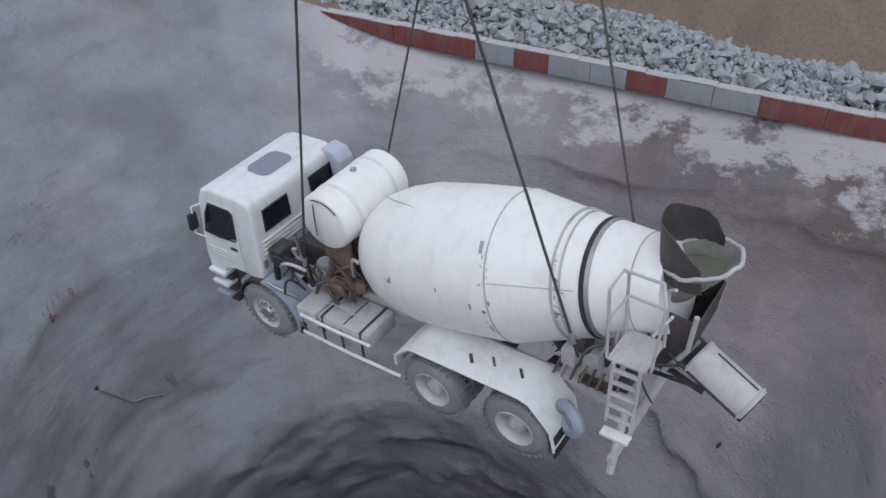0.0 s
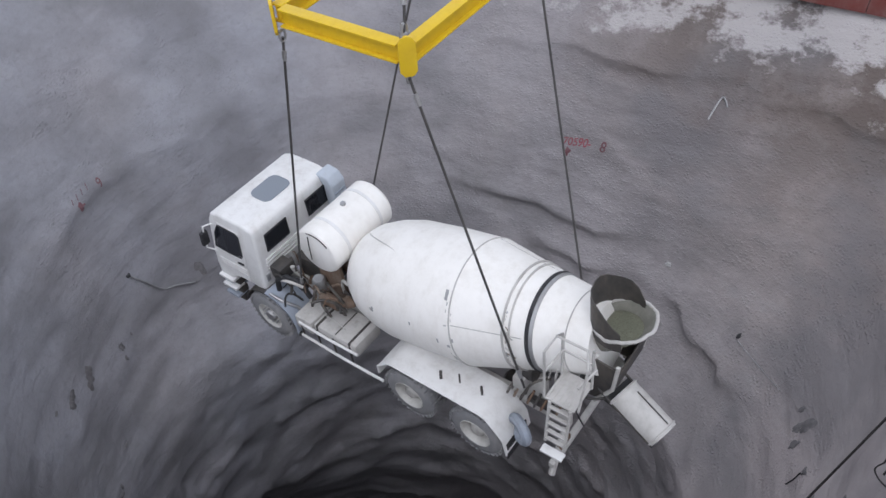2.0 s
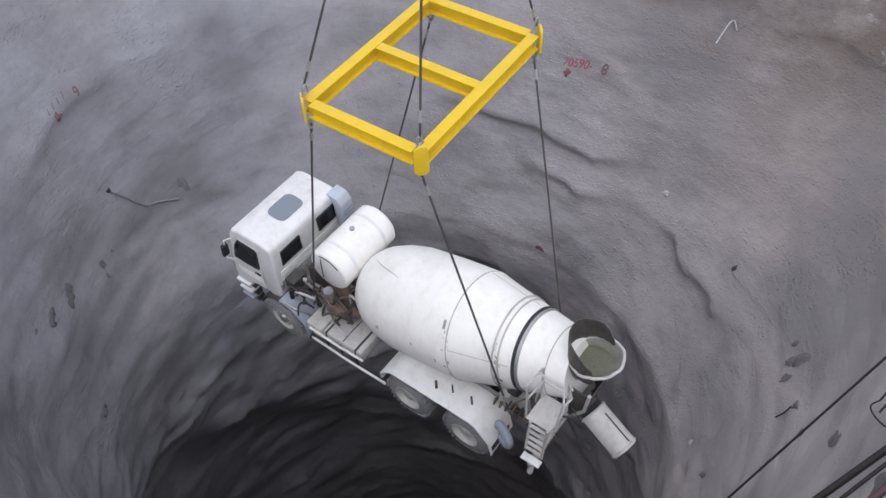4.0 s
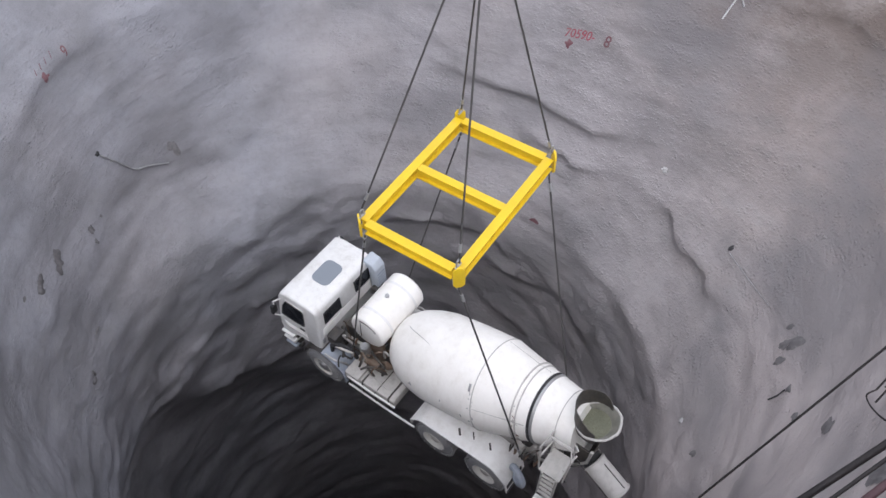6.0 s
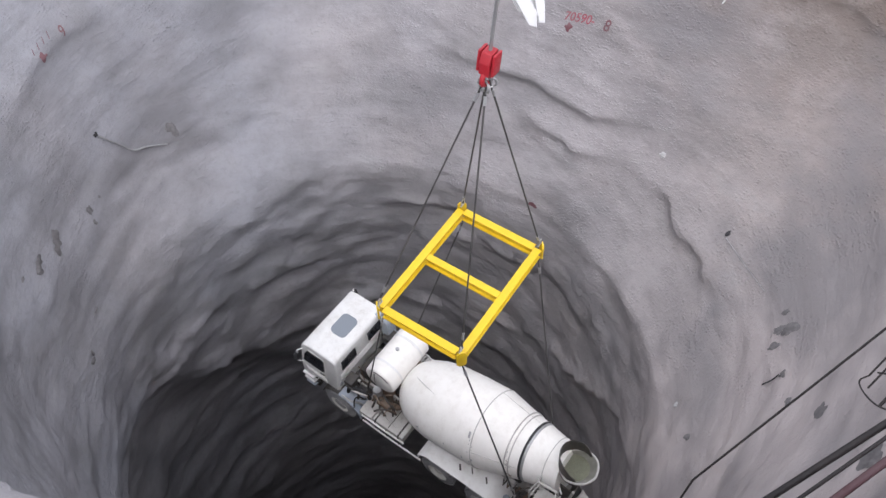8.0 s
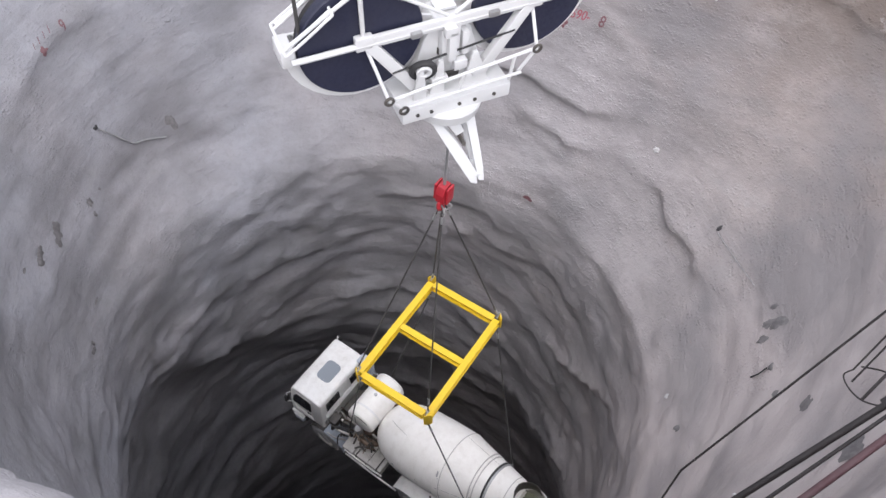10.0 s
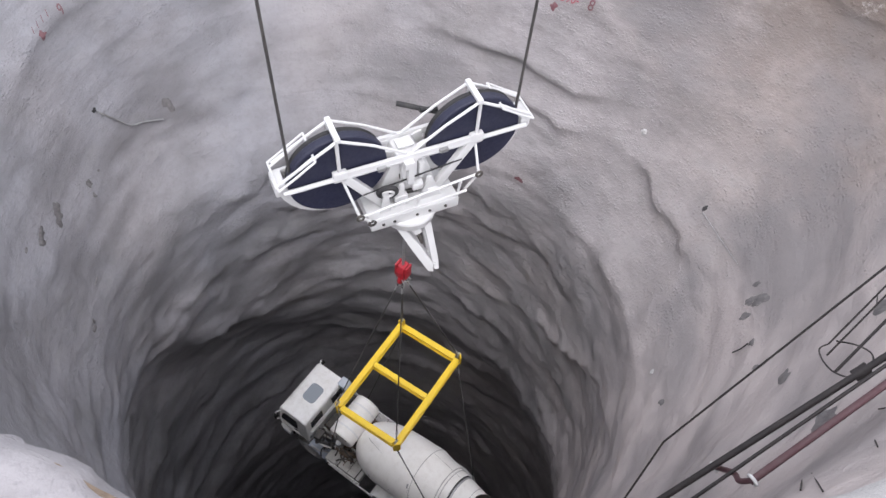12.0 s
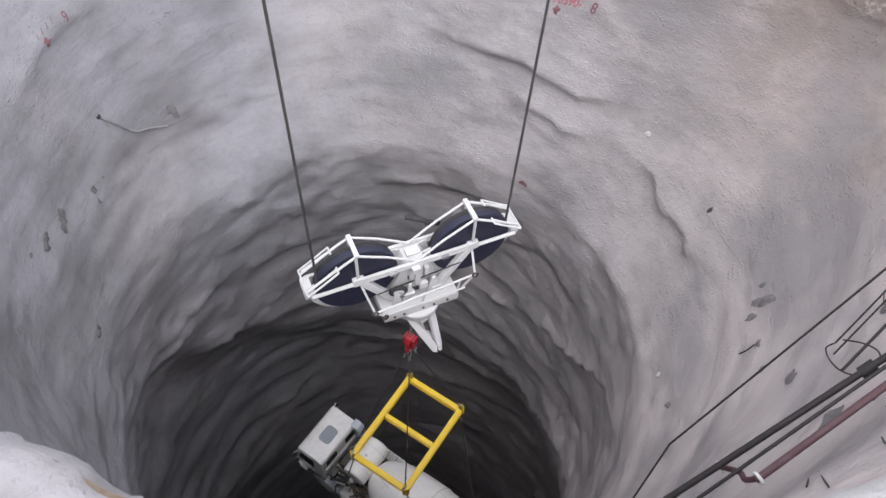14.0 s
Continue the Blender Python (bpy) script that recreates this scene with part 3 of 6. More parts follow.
def build_rubble():
    rng = random.Random(4)
    shapes = [rock_mesh("rock", k, 0.55 + 0.05 * k) for k in range(9)]
    verts, faces = [], []
    for _ in range(7500):
        s = rng.uniform(-15, 9)
        width = bank_foot(s) + 0.5
        n = rng.uniform(0.30, width)
        if s < -13 and n > 2.8:
            continue
        size = rng.uniform(0.05, 0.14) * (1.5 if rng.random() < 0.2 else 1)
        heap = 0.35 * math.sin(math.pi * min(n / width, 1)) + 0.12 * noise.noise((s * 0.5, n * 0.5, 0))
        m = kerb_pose(s, n, -0.28 + heap * rng.uniform(0.5, 1.0)) @ Euler((rng.uniform(0, 6), rng.uniform(0, 6), rng.uniform(0, 6))).to_matrix().to_4x4()
        base = len(verts)
        me = shapes[rng.randrange(9)]
        verts += [(m @ (v.co * size))[:] for v in me.vertices]
        faces += [[base + i for i in p.vertices] for p in me.polygons]
    me = bpy.data.meshes.new("rubble")
    me.from_pydata(verts, [], faces)
    me.materials.append(ROCK)
    tagged(new("rubble", me), "heap of small crushed grey rock behind the kerb", "rubble", kind="stuff")
    for _ in range(230):
        s = rng.uniform(-15, 5)
        width = bank_foot(s)
        n = rng.uniform(0.45, width)
        if s < -13 and n > 2.5:
            continue
        size = rng.uniform(0.13, 0.27) * (1.9 if rng.random() < 0.08 else 1)
        heap = 0.35 * math.sin(math.pi * min(n / width, 1))
        ob = new("rock", shapes[rng.randrange(9)])
        ob.matrix_world = kerb_pose(s, n, -0.22 + heap + size * 0.25) @ Euler((rng.uniform(-0.5, 0.5), rng.uniform(-0.5, 0.5), rng.uniform(0, 6))).to_matrix().to_4x4() @ Matrix.Scale(size, 4)
        tagged(ob, "angular block of crushed grey rock on the heap", "rock", "rocks behind the kerb")


build_shaft()
build_kerb()
build_rubble()


# ---- the mixer truck: x ahead, y to its left, z up from under its wheels ----
def wheel(truck, x, side, dual):
    """A wheel with tyre, rim and hub; side 1 is the truck's left."""
    y = 1.08 * side
    bm = bmn()
    for w, off in ([(0.28, 0.0), (0.28, -0.32)] if dual else [(0.30, 0.0)]):
        c = Matrix.Translation((x, y + off * side, 0.5)) @ ABOUT_Y
        lathe(bm, [(-w / 2, 0.29), (-w / 2 - 0.005, 0.40), (-w / 2 + 0.03, 0.475), (-w / 2 + 0.07, 0.5), (0, 0.505), (w / 2 - 0.07, 0.5), (w / 2 - 0.03, 0.475), (w / 2 + 0.005, 0.40), (w / 2, 0.29)], c, 36, False)
        for k in range(30):
            a = 2 * math.pi * k / 30
            for lug in (-0.075, 0.075):
                turn = Matrix.Rotation(-a, 4, "Y")
                box(bm, (x + 0.503 * math.sin(a), y + off * side + lug, 0.5 + 0.503 * math.cos(a)), (0.065, 0.11, 0.022), 0.0, turn)
    tyre = part("wheel", bm, TYRE, truck, "dusty grey rubber tyre on a steel wheel")
    bm = bmn()
    m = Matrix.Translation((x, y, 0.5)) @ ABOUT_Y @ Matrix.Scale(side, 4)
    if dual:
        lathe(bm, [(0.135, 0.30), (0.15, 0.285), (0.13, 0.265), (-0.03, 0.235), (-0.07, 0.17), (-0.08, 0.001)], m, 30, False)
    else:
        lathe(bm, [(0.14, 0.30), (0.155, 0.285), (0.13, 0.26), (0.09, 0.235), (0.11, 0.17), (0.12, 0.001)], m, 30, False)
    rim = part("rim", bm, RIM_PAINT, tyre, "dusty pale painted steel rim")
    bm = bmn()
    reach = 0.16 if not dual else 0.10
    lathe(bm, [(-0.1, 0.15), (reach - 0.05, 0.14), (reach, 0.10), (reach + 0.01, 0.001)], m, 24, False)
    for k in range(10):
        a = 2 * math.pi * k / 10
        p = Vector((x + 0.175 * math.sin(a), y, 0.5 + 0.175 * math.cos(a)))
        tube(bm, [p + Vector((0, side * (-0.08 if dual else 0.08), 0)), p + Vector((0, side * (0.0 if dual else 0.15), 0))], 0.02, 6)
    part("hub", bm, CHROME if not dual else RIM_PAINT, tyre, "greased hub with a ring of wheel nuts")


def cab(truck):
    body = bmn()
    # side profile of the cab shell (x, z), rounded towards the windscreen
    outline = [(0.02, 0.98), (0.02, 2.42), (0.06, 2.53), (0.26, 2.58), (0.90, 2.57), (1.13, 2.50), (1.23, 2.30), (1.30, 1.62), (1.33, 1.15), (1.31, 0.78), (1.02, 0.72), (0.92, 0.95), (0.60, 1.08), (0.30, 1.06)]
    prism(body, outline, -1.08, 1.11, 1, 0.06)
    shell = part("cab", body, WHITE, truck, "white short day cab with rounded edges")
    # door with seams, window and handle on each side
    for side in (1, -1):
        y = 1.112 * side if side > 0 else -1.082
        bm = bmn()
        prism(bm, [(0.42, 1.12), (0.40, 1.62), (0.40, 2.32), (0.99, 2.35), (1.12, 2.12), (1.19, 1.62), (1.20, 1.10), (0.96, 1.02), (0.62, 1.12)], min(y, y + 0.012 * side), max(y, y + 0.012 * side), 1)
        door = part("door", bm, WHITE, shell)
        bm = bmn()
        prism(bm, [(0.44, 1.76), (0.43, 2.26), (0.49, 2.30), (0.96, 2.30), (1.08, 2.08), (1.16, 1.70), (0.80, 1.69)], min(y + 0.012 * side, y + 0.02 * side), max(y + 0.012 * side, y + 0.02 * side), 1)
        part("side_window", bm, GLASS, door, "dark cab side window")
        bm = bmn()
        pts = [(0.44, 1.76), (0.43, 2.26), (0.49, 2.30), (0.96, 2.30), (1.08, 2.08), (1.16, 1.70), (0.80, 1.69), (0.47, 1.72)]
        tube(bm, [(u, y + 0.02 * side, v) for u, v in pts], 0.014, 6)
        part("window_seal", bm, BLACK, door)
        bm = bmn()
        box(bm, (0.52, y + 0.03 * side, 1.56), (0.15, 0.03, 0.035), 0.01)
        part("handle", bm, BLACK, door)
        for k, z in enumerate((1.42, 1.36, 1.30)):
            bm = bmn()
            box(bm, (0.78 - 0.03 * k, y + 0.014 * side, z), (0.70, 0.018, 0.02), 0.006)
            part("crease", bm, WHITE, door)
        # steps and lower valance
        for k, z in enumerate((0.86, 0.62, 0.40)):
            bm = bmn()
            box(bm, (1.12, 1.06 * side, z), (0.40 - 0.03 * k, 0.24, 0.07), 0.02)
            part("step", bm, WHITE if k < 2 else DULL, shell, "pale cab entry step")
            bm = bmn()
            box(bm, (1.12, 0.98 * side, z - 0.12), (0.38, 0.16, 0.17), 0.02)
            part("step_well", bm, DARK, shell)
        # mirror
        bm = bmn()
        tube(bm, [(1.13, 1.08 * side, 2.24), (1.26, 1.25 * side, 2.2), (1.27, 1.26 * side, 1.7), (1.18, 1.12 * side, 1.56)], 0.016, 6)
        part("mirror_arm", bm, WHITE, shell)
        bm = bmn()
        box(bm, (1.27, 1.26 * side, 1.93), (0.09, 0.16, 0.30), 0.03)
        part("mirror", bm, BLACK, shell, "black cab mirror housing")
        # wheel arch and mudguard behind the front wheel
        bm = bmn()
        arc = [(0.62 * math.cos(radians(a)), 0.5 + 0.62 * math.sin(radians(a))) for a in range(12, 112, 9)]
        prism(bm, arc + [(u * 0.955, 0.5 + (v - 0.5) * 0.955) for u, v in arc[::-1]], min(0.82 * side, 1.2 * side), max(0.82 * side, 1.2 * side), 1)
        part("wheel_arch", bm, DARK, shell)
        bm = bmn()
        arc = [(0.70 * math.cos(radians(a)) - 0.02, 0.5 + 0.66 * math.sin(radians(a))) for a in range(92, 196, 8)]
        prism(bm, arc + [(u * 0.94, 0.5 + (v - 0.5) * 0.94) for u, v in arc[::-1]], min(0.72 * side, 1.21 * side), max(0.72 * side, 1.21 * side), 1)
        part("mudguard", bm, DULL, truck, "dull blue-grey plastic front mudguard")
        bm = bmn()
        tube(bm, [(0.02, 1.15 * side, 1.02), (-0.18, 1.17 * side, 1.16), (-0.42, 1.15 * side, 1.10), (-0.62, 1.0 * side, 0.92), (-0.66, 0.9 * side, 0.6)], 0.03, 8)
        part("guard_bar", bm, CHROME, truck)
    # rear wall windows, ribs and plate
    for y0, y1 in ((0.28, 0.86), (-0.86, -0.28)):
        bm = bmn()
        prism(bm, [(y0, 1.92), (y0, 2.31), (y1, 2.31), (y1, 1.92)], 0.0, 0.022, 0)
        pane = part("rear_window", bm, GLASS, shell, "dark cab rear window")
        bm = bmn()
        tube(bm, [(0.0, y0, 1.92), (0.0, y0, 2.31), (0.0, y1, 2.31), (0.0, y1, 1.92), (0.0, y0, 1.92)], 0.016, 6)
        part("window_seal", bm, BLACK, pane)
    for z in (1.76, 1.68, 1.60, 1.52):
        bm = bmn()
        box(bm, (0.008, 0, z), (0.03, 1.9, 0.03), 0.01)
        part("rib", bm, WHITE, shell)
    bm = bmn()
    box(bm, (0.01, 0.98, 1.35), (0.03, 0.08, 0.16), 0.01)
    part("side_marker", bm, CHROME, shell)
    # roof hatch, aerial foot, windscreen, grille, bumper, lamps
    def rounded(w, d, r):
        """Corner-rounded rectangle, w along the truck and d across."""
        out = []
        for cx, cy, a0 in ((1, 1, 0), (-1, 1, 90), (-1, -1, 180), (1, -1, 270)):
            out += [(0.54 + cx * (w / 2 - r) + r * math.cos(radians(a0 + a)), cy * (d / 2 - r) + r * math.sin(radians(a0 + a))) for a in (0, 22, 45, 68, 90)]
        return out
    bm = bmn()
    prism(bm, rounded(0.56, 0.80, 0.17), 2.545, 2.585, 2)
    frame_part = part("hatch_frame", bm, WHITE, shell)
    bm = bmn()
    prism(bm, rounded(0.50, 0.73, 0.15), 2.585, 2.597, 2)
    part("hatch_glass", bm, HATCH, frame_part, "roof hatch with the sky's reflection in its grey-blue colour")
    bm = bmn()
    box(bm, (1.04, 0.86, 2.50), (0.07, 0.13, 0.035), 0.012)
    part("marker_lamp", bm, BLACK, shell)
    bm = bmn()
    tube(bm, [(0.14, 1.02, 2.52), (0.5, 1.06, 2.55), (0.95, 1.06, 2.51)], 0.012, 5)
    part("gutter", bm, CHROME, shell)
    bm = bmn()
    box(bm, (1.265, 0, 1.93), (0.02, 1.94, 0.62), 0.008, Matrix.Rotation(radians(-10), 4, "Y"))
    part("windscreen", bm, GLASS, shell)
    bm = bmn()
    box(bm, (1.34, 0, 1.18), (0.05, 1.5, 0.5), 0.02)
    part("grille", bm, DARK, shell)
    bm = bmn()
    box(bm, (1.21, 0, 0.62), (0.30, 2.2, 0.36), 0.06)
    part("bumper", bm, DULL, truck, "grey plastic front bumper")
    for side in (1, -1):
        bm = bmn()
        box(bm, (1.32, 0.85 * side, 0.66), (0.12, 0.36, 0.18), 0.03)
        part("headlight", bm, HATCH, truck)
    # the roof stands low over the doors
    for ob in [shell] + list(shell.children_recursive):
        for v in ob.data.vertices:
            v.co.y *= 1 - 0.09 * min(max((v.co.z - 1.3) / 1.1, 0), 1)
            if v.co.z > 1.0:
                v.co.z = 1.0 + (v.co.z - 1.0) * 0.945
    # tall air intake at the far rear corner, with a ribbed cap
    bm = bmn()
    prism(bm, [(-0.26, 1.2), (-0.26, 2.30), (-0.16, 2.46), (0.10, 2.50), (0.16, 2.40), (-0.02, 2.26), (-0.04, 1.2)], -1.08, -0.74, 1, 0.035)
    stack = part("air_intake", bm, PALE_BLUE, truck, "pale blue-grey plastic air intake stack")
    for k in range(5):
        bm = bmn()
        box(bm, (-0.265, -0.91, 1.72 + 0.1 * k), (0.02, 0.26, 0.035), 0.006)
        part("slat", bm, DULL, stack)


def chassis(truck):
    for side in (1, -1):
        bm = bmn()
        box(bm, (-2.45, 0.42 * side, 0.92), (7.0, 0.09, 0.26), 0.012)
        part("rail", bm, CEMENT, truck, "cement-crusted chassis rail")
    for x in (-5.7, -4.9, -4.0, -2.9, -1.8, -0.7):
        bm = bmn()
        box(bm, (x, 0, 0.90), (0.14, 0.78, 0.20), 0.012)
        part("crossmember", bm, DARK, truck)
    for x in (0.0, -3.3, -4.65):
        bm = bmn()
        tube(bm, [(x, -0.95, 0.5), (x, -0.25, 0.5), (x, 0.25, 0.5), (x, 0.95, 0.5)], 0.075, 10)
        lathe(bm, [(-0.2, 0.08), (-0.12, 0.2), (0.12, 0.2), (0.2, 0.08)], Matrix.Translation((x, 0, 0.5)), 16)
        part("axle", bm, DARK, truck)
    for side in (1, -1):
        bm = bmn()
        for k in range(4):
            box(bm, (-3.97, 0.62 * side, 0.62 + 0.035 * k), (1.5 - 0.25 * k, 0.09, 0.03), 0.005)
        part("leaf_spring", bm, DARK, truck)
    # battery and fuel boxes with straps
    for side in (1, -1):
        bm = bmn()
        box(bm, (-0.90, 0.86 * side, 0.76), (0.42, 0.64, 0.32), 0.05)
        part("battery_box", bm, CEMENT, truck, "dusty pale battery box")
        bm = bmn()
        box(bm, (-1.63, 0.82 * side, 0.76), (1.0, 0.66, 0.30), 0.05)
        tank = part("fuel_tank", bm, CEMENT, truck, "dusty pale rectangular fuel tank")
        for x in (-1.22, -1.98):
            bm = bmn()
            box(bm, (x, 0.82 * side, 0.762), (0.05, 0.675, 0.325), 0.02)
            part("strap", bm, DARK, tank)
        bm = bmn()
        box(bm, (-1.64, 0.82 * side, 0.915), (0.02, 0.6, 0.012), 0.003)
        part("seam", bm, DARK, tank)
        for z, x0, x1 in ((0.80, -0.80, -2.20), (0.44, -0.78, -2.72)):
            bm = bmn()
            tube(bm, [(x0, 1.19 * side, z), ((x0 + x1) / 2, 1.2 * side, z - 0.01), (x1, 1.19 * side, z)], 0.028, 8)
            part("side_guard_rail", bm, WHITE, truck, "pale tubular side guard rail")
        for x in (-0.82, -1.22, -1.6, -2.0):
            bm = bmn()
            tube(bm, [(x, 1.17 * side, 0.82), (x, 1.17 * side, 0.42)], 0.018, 6)
            part("guard_post", bm, DARK, truck)
        bm = bmn()
        tube(bm, [(-0.78, 1.19 * side, 0.44), (-0.74, 1.19 * side, 0.44)], 0.05, 10)
        part("rail_end", bm, BLACK, truck)


def rear_fender(truck, side):
    y0, y1 = 0.52 * side, 1.23 * side
    lo, hi = min(y0, y1), max(y0, y1)
    line = [(-2.70, 0.74), (-2.70, 0.92), (-2.95, 1.15), (-3.06, 1.18), (-4.76, 1.18), (-4.90, 1.14), (-5.20, 0.78), (-5.26, 0.42)]
    inner = [(u * 1.0 + (0.02 if u < -4 else -0.02), v - 0.025) for u, v in line]
    bm = bmn()
    prism(bm, line + inner[::-1], lo, hi, 1)
    guard = part("rear_mudguard", bm, WHITE, truck, "white steel twin-wheel mudguard splashed with cement")
    bm = bmn()
    tube(bm, [(u, y1, v - 0.01) for u, v in line], 0.018, 6)
    part("lip", bm, WHITE, guard)
    for x, w in ((-3.85, 0.05), (-4.15, 0.03), (-4.58, 0.04)):
        bm = bmn()
        box(bm, (x, (0.95 if w > 0.045 else 0.85) * side, 1.188), (w, 0.17, 0.018), 0.004, Matrix.Rotation(radians(40 * side), 4, "Z"))
        part("bracket_mark", bm, DARK, guard)
    bm = bmn()
    torus(bm, (-5.32, 0.92 * side, 0.80), (0.5, side, 0.0), 0.20, 0.085, 22, 8)
    part("spare_hose_coil", bm, DULL, truck, "blue-grey rubber ring behind the mudguard")
    bm = bmn()
    box(bm, (-5.24, 0.9 * side, 0.42), (0.025, 0.56, 0.42), 0.008)
    part("mudflap", bm, BLACK, truck)


DRUM_M = Matrix.Translation((-1.62, 0, 1.66)) @ Matrix.Rotation(radians(180), 4, "Z") @ Matrix.Rotation(radians(-13.0), 4, "Y")


def drum(truck):
    bm = bmn()
    prof = [(-0.05, 0.02), (-0.03, 0.35), (0.05, 0.54), (0.18, 0.70), (0.42, 0.86), (0.75, 0.975), (1.10, 1.04), (1.14, 1.045), (1.9, 1.065), (2.68, 1.055), (2.70, 1.05), (3.2, 0.925), (3.62, 0.82), (3.86, 0.765), (4.0, 0.735), (4.4, 0.645), (4.75, 0.56)]
    prof = [(s, r * 0.975) for s, r in prof]
    lathe(bm, prof, DRUM_M, 72)
    shell = part("drum", bm, DRUM, truck, "white steel mixing drum with weld seams and scuffs")
    for s, r, w in ((2.69, 1.029, 0.014), (4.42, 0.626, 0.012)):
        bm = bmn()
        lathe(bm, [(s - w, r - 0.01), (s - w * 0.6, r + 0.005), (s + w * 0.6, r + 0.005), (s + w, r - 0.01)], DRUM_M, 72, False)
        part("weld_seam", bm, CEMENT, shell)
    for s, r, w, mat in ((3.88, 0.742, 0.026, BLACK), (3.94, 0.730, 0.026, CHROME), (3.52, 0.828, 0.012, CEMENT), (3.62, 0.802, 0.010, CEMENT)):
        bm = bmn()
        lathe(bm, [(s - w, r - 0.03), (s - w, r + 0.022), (s + w, r + 0.012), (s + w, r - 0.03)], DRUM_M, 72, False)
        part("roller_ring" if mat is BLACK else "band", bm, mat, shell, "black worn roller ring" if mat is BLACK else "")
    # scuffs, rust streaks and the lengthwise plate seam on the side
    def on_drum(s, angle, r, lift=0.004):
        return DRUM_M @ Vector((s, (r + lift) * math.cos(radians(angle)), (r + lift) * math.sin(radians(angle))))
    def radius(s):
        return float(np.interp(s, [p[0] for p in prof], [p[1] for p in prof]))
    for angle in (158, 310, 55):
        bm = bmn()
        tube(bm, [on_drum(s, angle, radius(s), -0.004) for s in np.linspace(2.72, 3.80, 14)], 0.009, 6)
        part("weld_seam", bm, CEMENT, shell)
    rng = random.Random(9)
    for k in range(26):
        s = rng.choice([2.6, 2.63, 2.72, 3.55, 3.62, 3.58, rng.uniform(1.0, 3.4)])
        angle = rng.uniform(130, 200)
        size = rng.uniform(0.012, 0.035) * (1.6 if s < 2.65 and rng.random() < 0.4 else 1)
        long = rng.uniform(1.0, 3.0)
        c = on_drum(s, angle, radius(s), 0.0)
        t1 = (on_drum(s + 0.05, angle, radius(s + 0.05), 0.0) - c).normalized()
        t2 = (on_drum(s, angle + 3, radius(s), 0.0) - c).normalized()
        bm = bmn()
        nrm = t1.cross(t2).normalized()
        m = Matrix.Translation(c) @ Matrix((t1, t2, nrm)).transposed().to_4x4()
        box(bm, (0, 0, 0), (size, size * long, 0.008), 0.002)
        bmesh.ops.transform(bm, matrix=m, verts=bm.verts[:])
        part("scuff", bm, CHROME if k % 3 else CEMENT, shell)
    for k in range(7):
        a0 = 140 + k * 8
        bm = bmn()
        tube(bm, [on_drum(3.54 + 0.02 * (k % 2), a0, radius(3.54), -0.005), on_drum(3.56 + 0.06 * (k % 3), a0 + 5, radius(3.6), -0.004)], 0.010, 5)
        part("rust_streak", bm, RUST if k % 2 else CEMENT, shell)
    bm = bmn()
    tube(bm, [on_drum(1.0 + 0.35 * math.sin(radians(a)), 105 + a / 14, radius(1.2), -0.004) for a in range(-80, 81, 16)], 0.008, 5)
    part("hatch_outline", bm, CEMENT, shell)
    # rollers and pedestal at the back, gearbox at the front
    for side in (1, -1):
        bm = bmn()
        lathe(bm, [(-0.09, 0.13), (-0.07, 0.15), (0.07, 0.15), (0.09, 0.13)], Matrix.Translation((-5.28, 0.48 * side, 1.80)) @ Matrix.Rotation(radians(13), 4, "Y"), 20)
        part("support_roller", bm, DARK, truck)
        bm = bmn()
        prism(bm, [(-5.55, 1.0), (-5.5, 1.68), (-5.15, 1.68), (-4.9, 1.0)], min(0.36 * side, 0.52 * side), max(0.36 * side, 0.52 * side), 1, 0.01)
        part("pedestal", bm, CEMENT, truck, "cement-crusted drum pedestal")
        bm = bmn()
        box(bm, (-5.18, 0.62 * side, 1.66), (0.2, 0.2, 0.26), 0.03)
        part("tool_box", bm, CEMENT, truck)
    bm = bmn()
    prism(bm, [(-1.75, 1.0), (-1.62, 1.5), (-1.35, 1.5), (-1.2, 1.0)], -0.4, 0.4, 1, 0.01)
    part("front_pedestal", bm, DARK, truck, "grimy drum drive pedestal")
    bm = bmn()
    lathe(bm, [(-0.5, 0.16), (-0.42, 0.24), (-0.1, 0.27), (0.0, 0.34), (0.04, 0.34)], DRUM_M, 24)
    part("gearbox", bm, RUST, truck, "rusty drum gearbox")


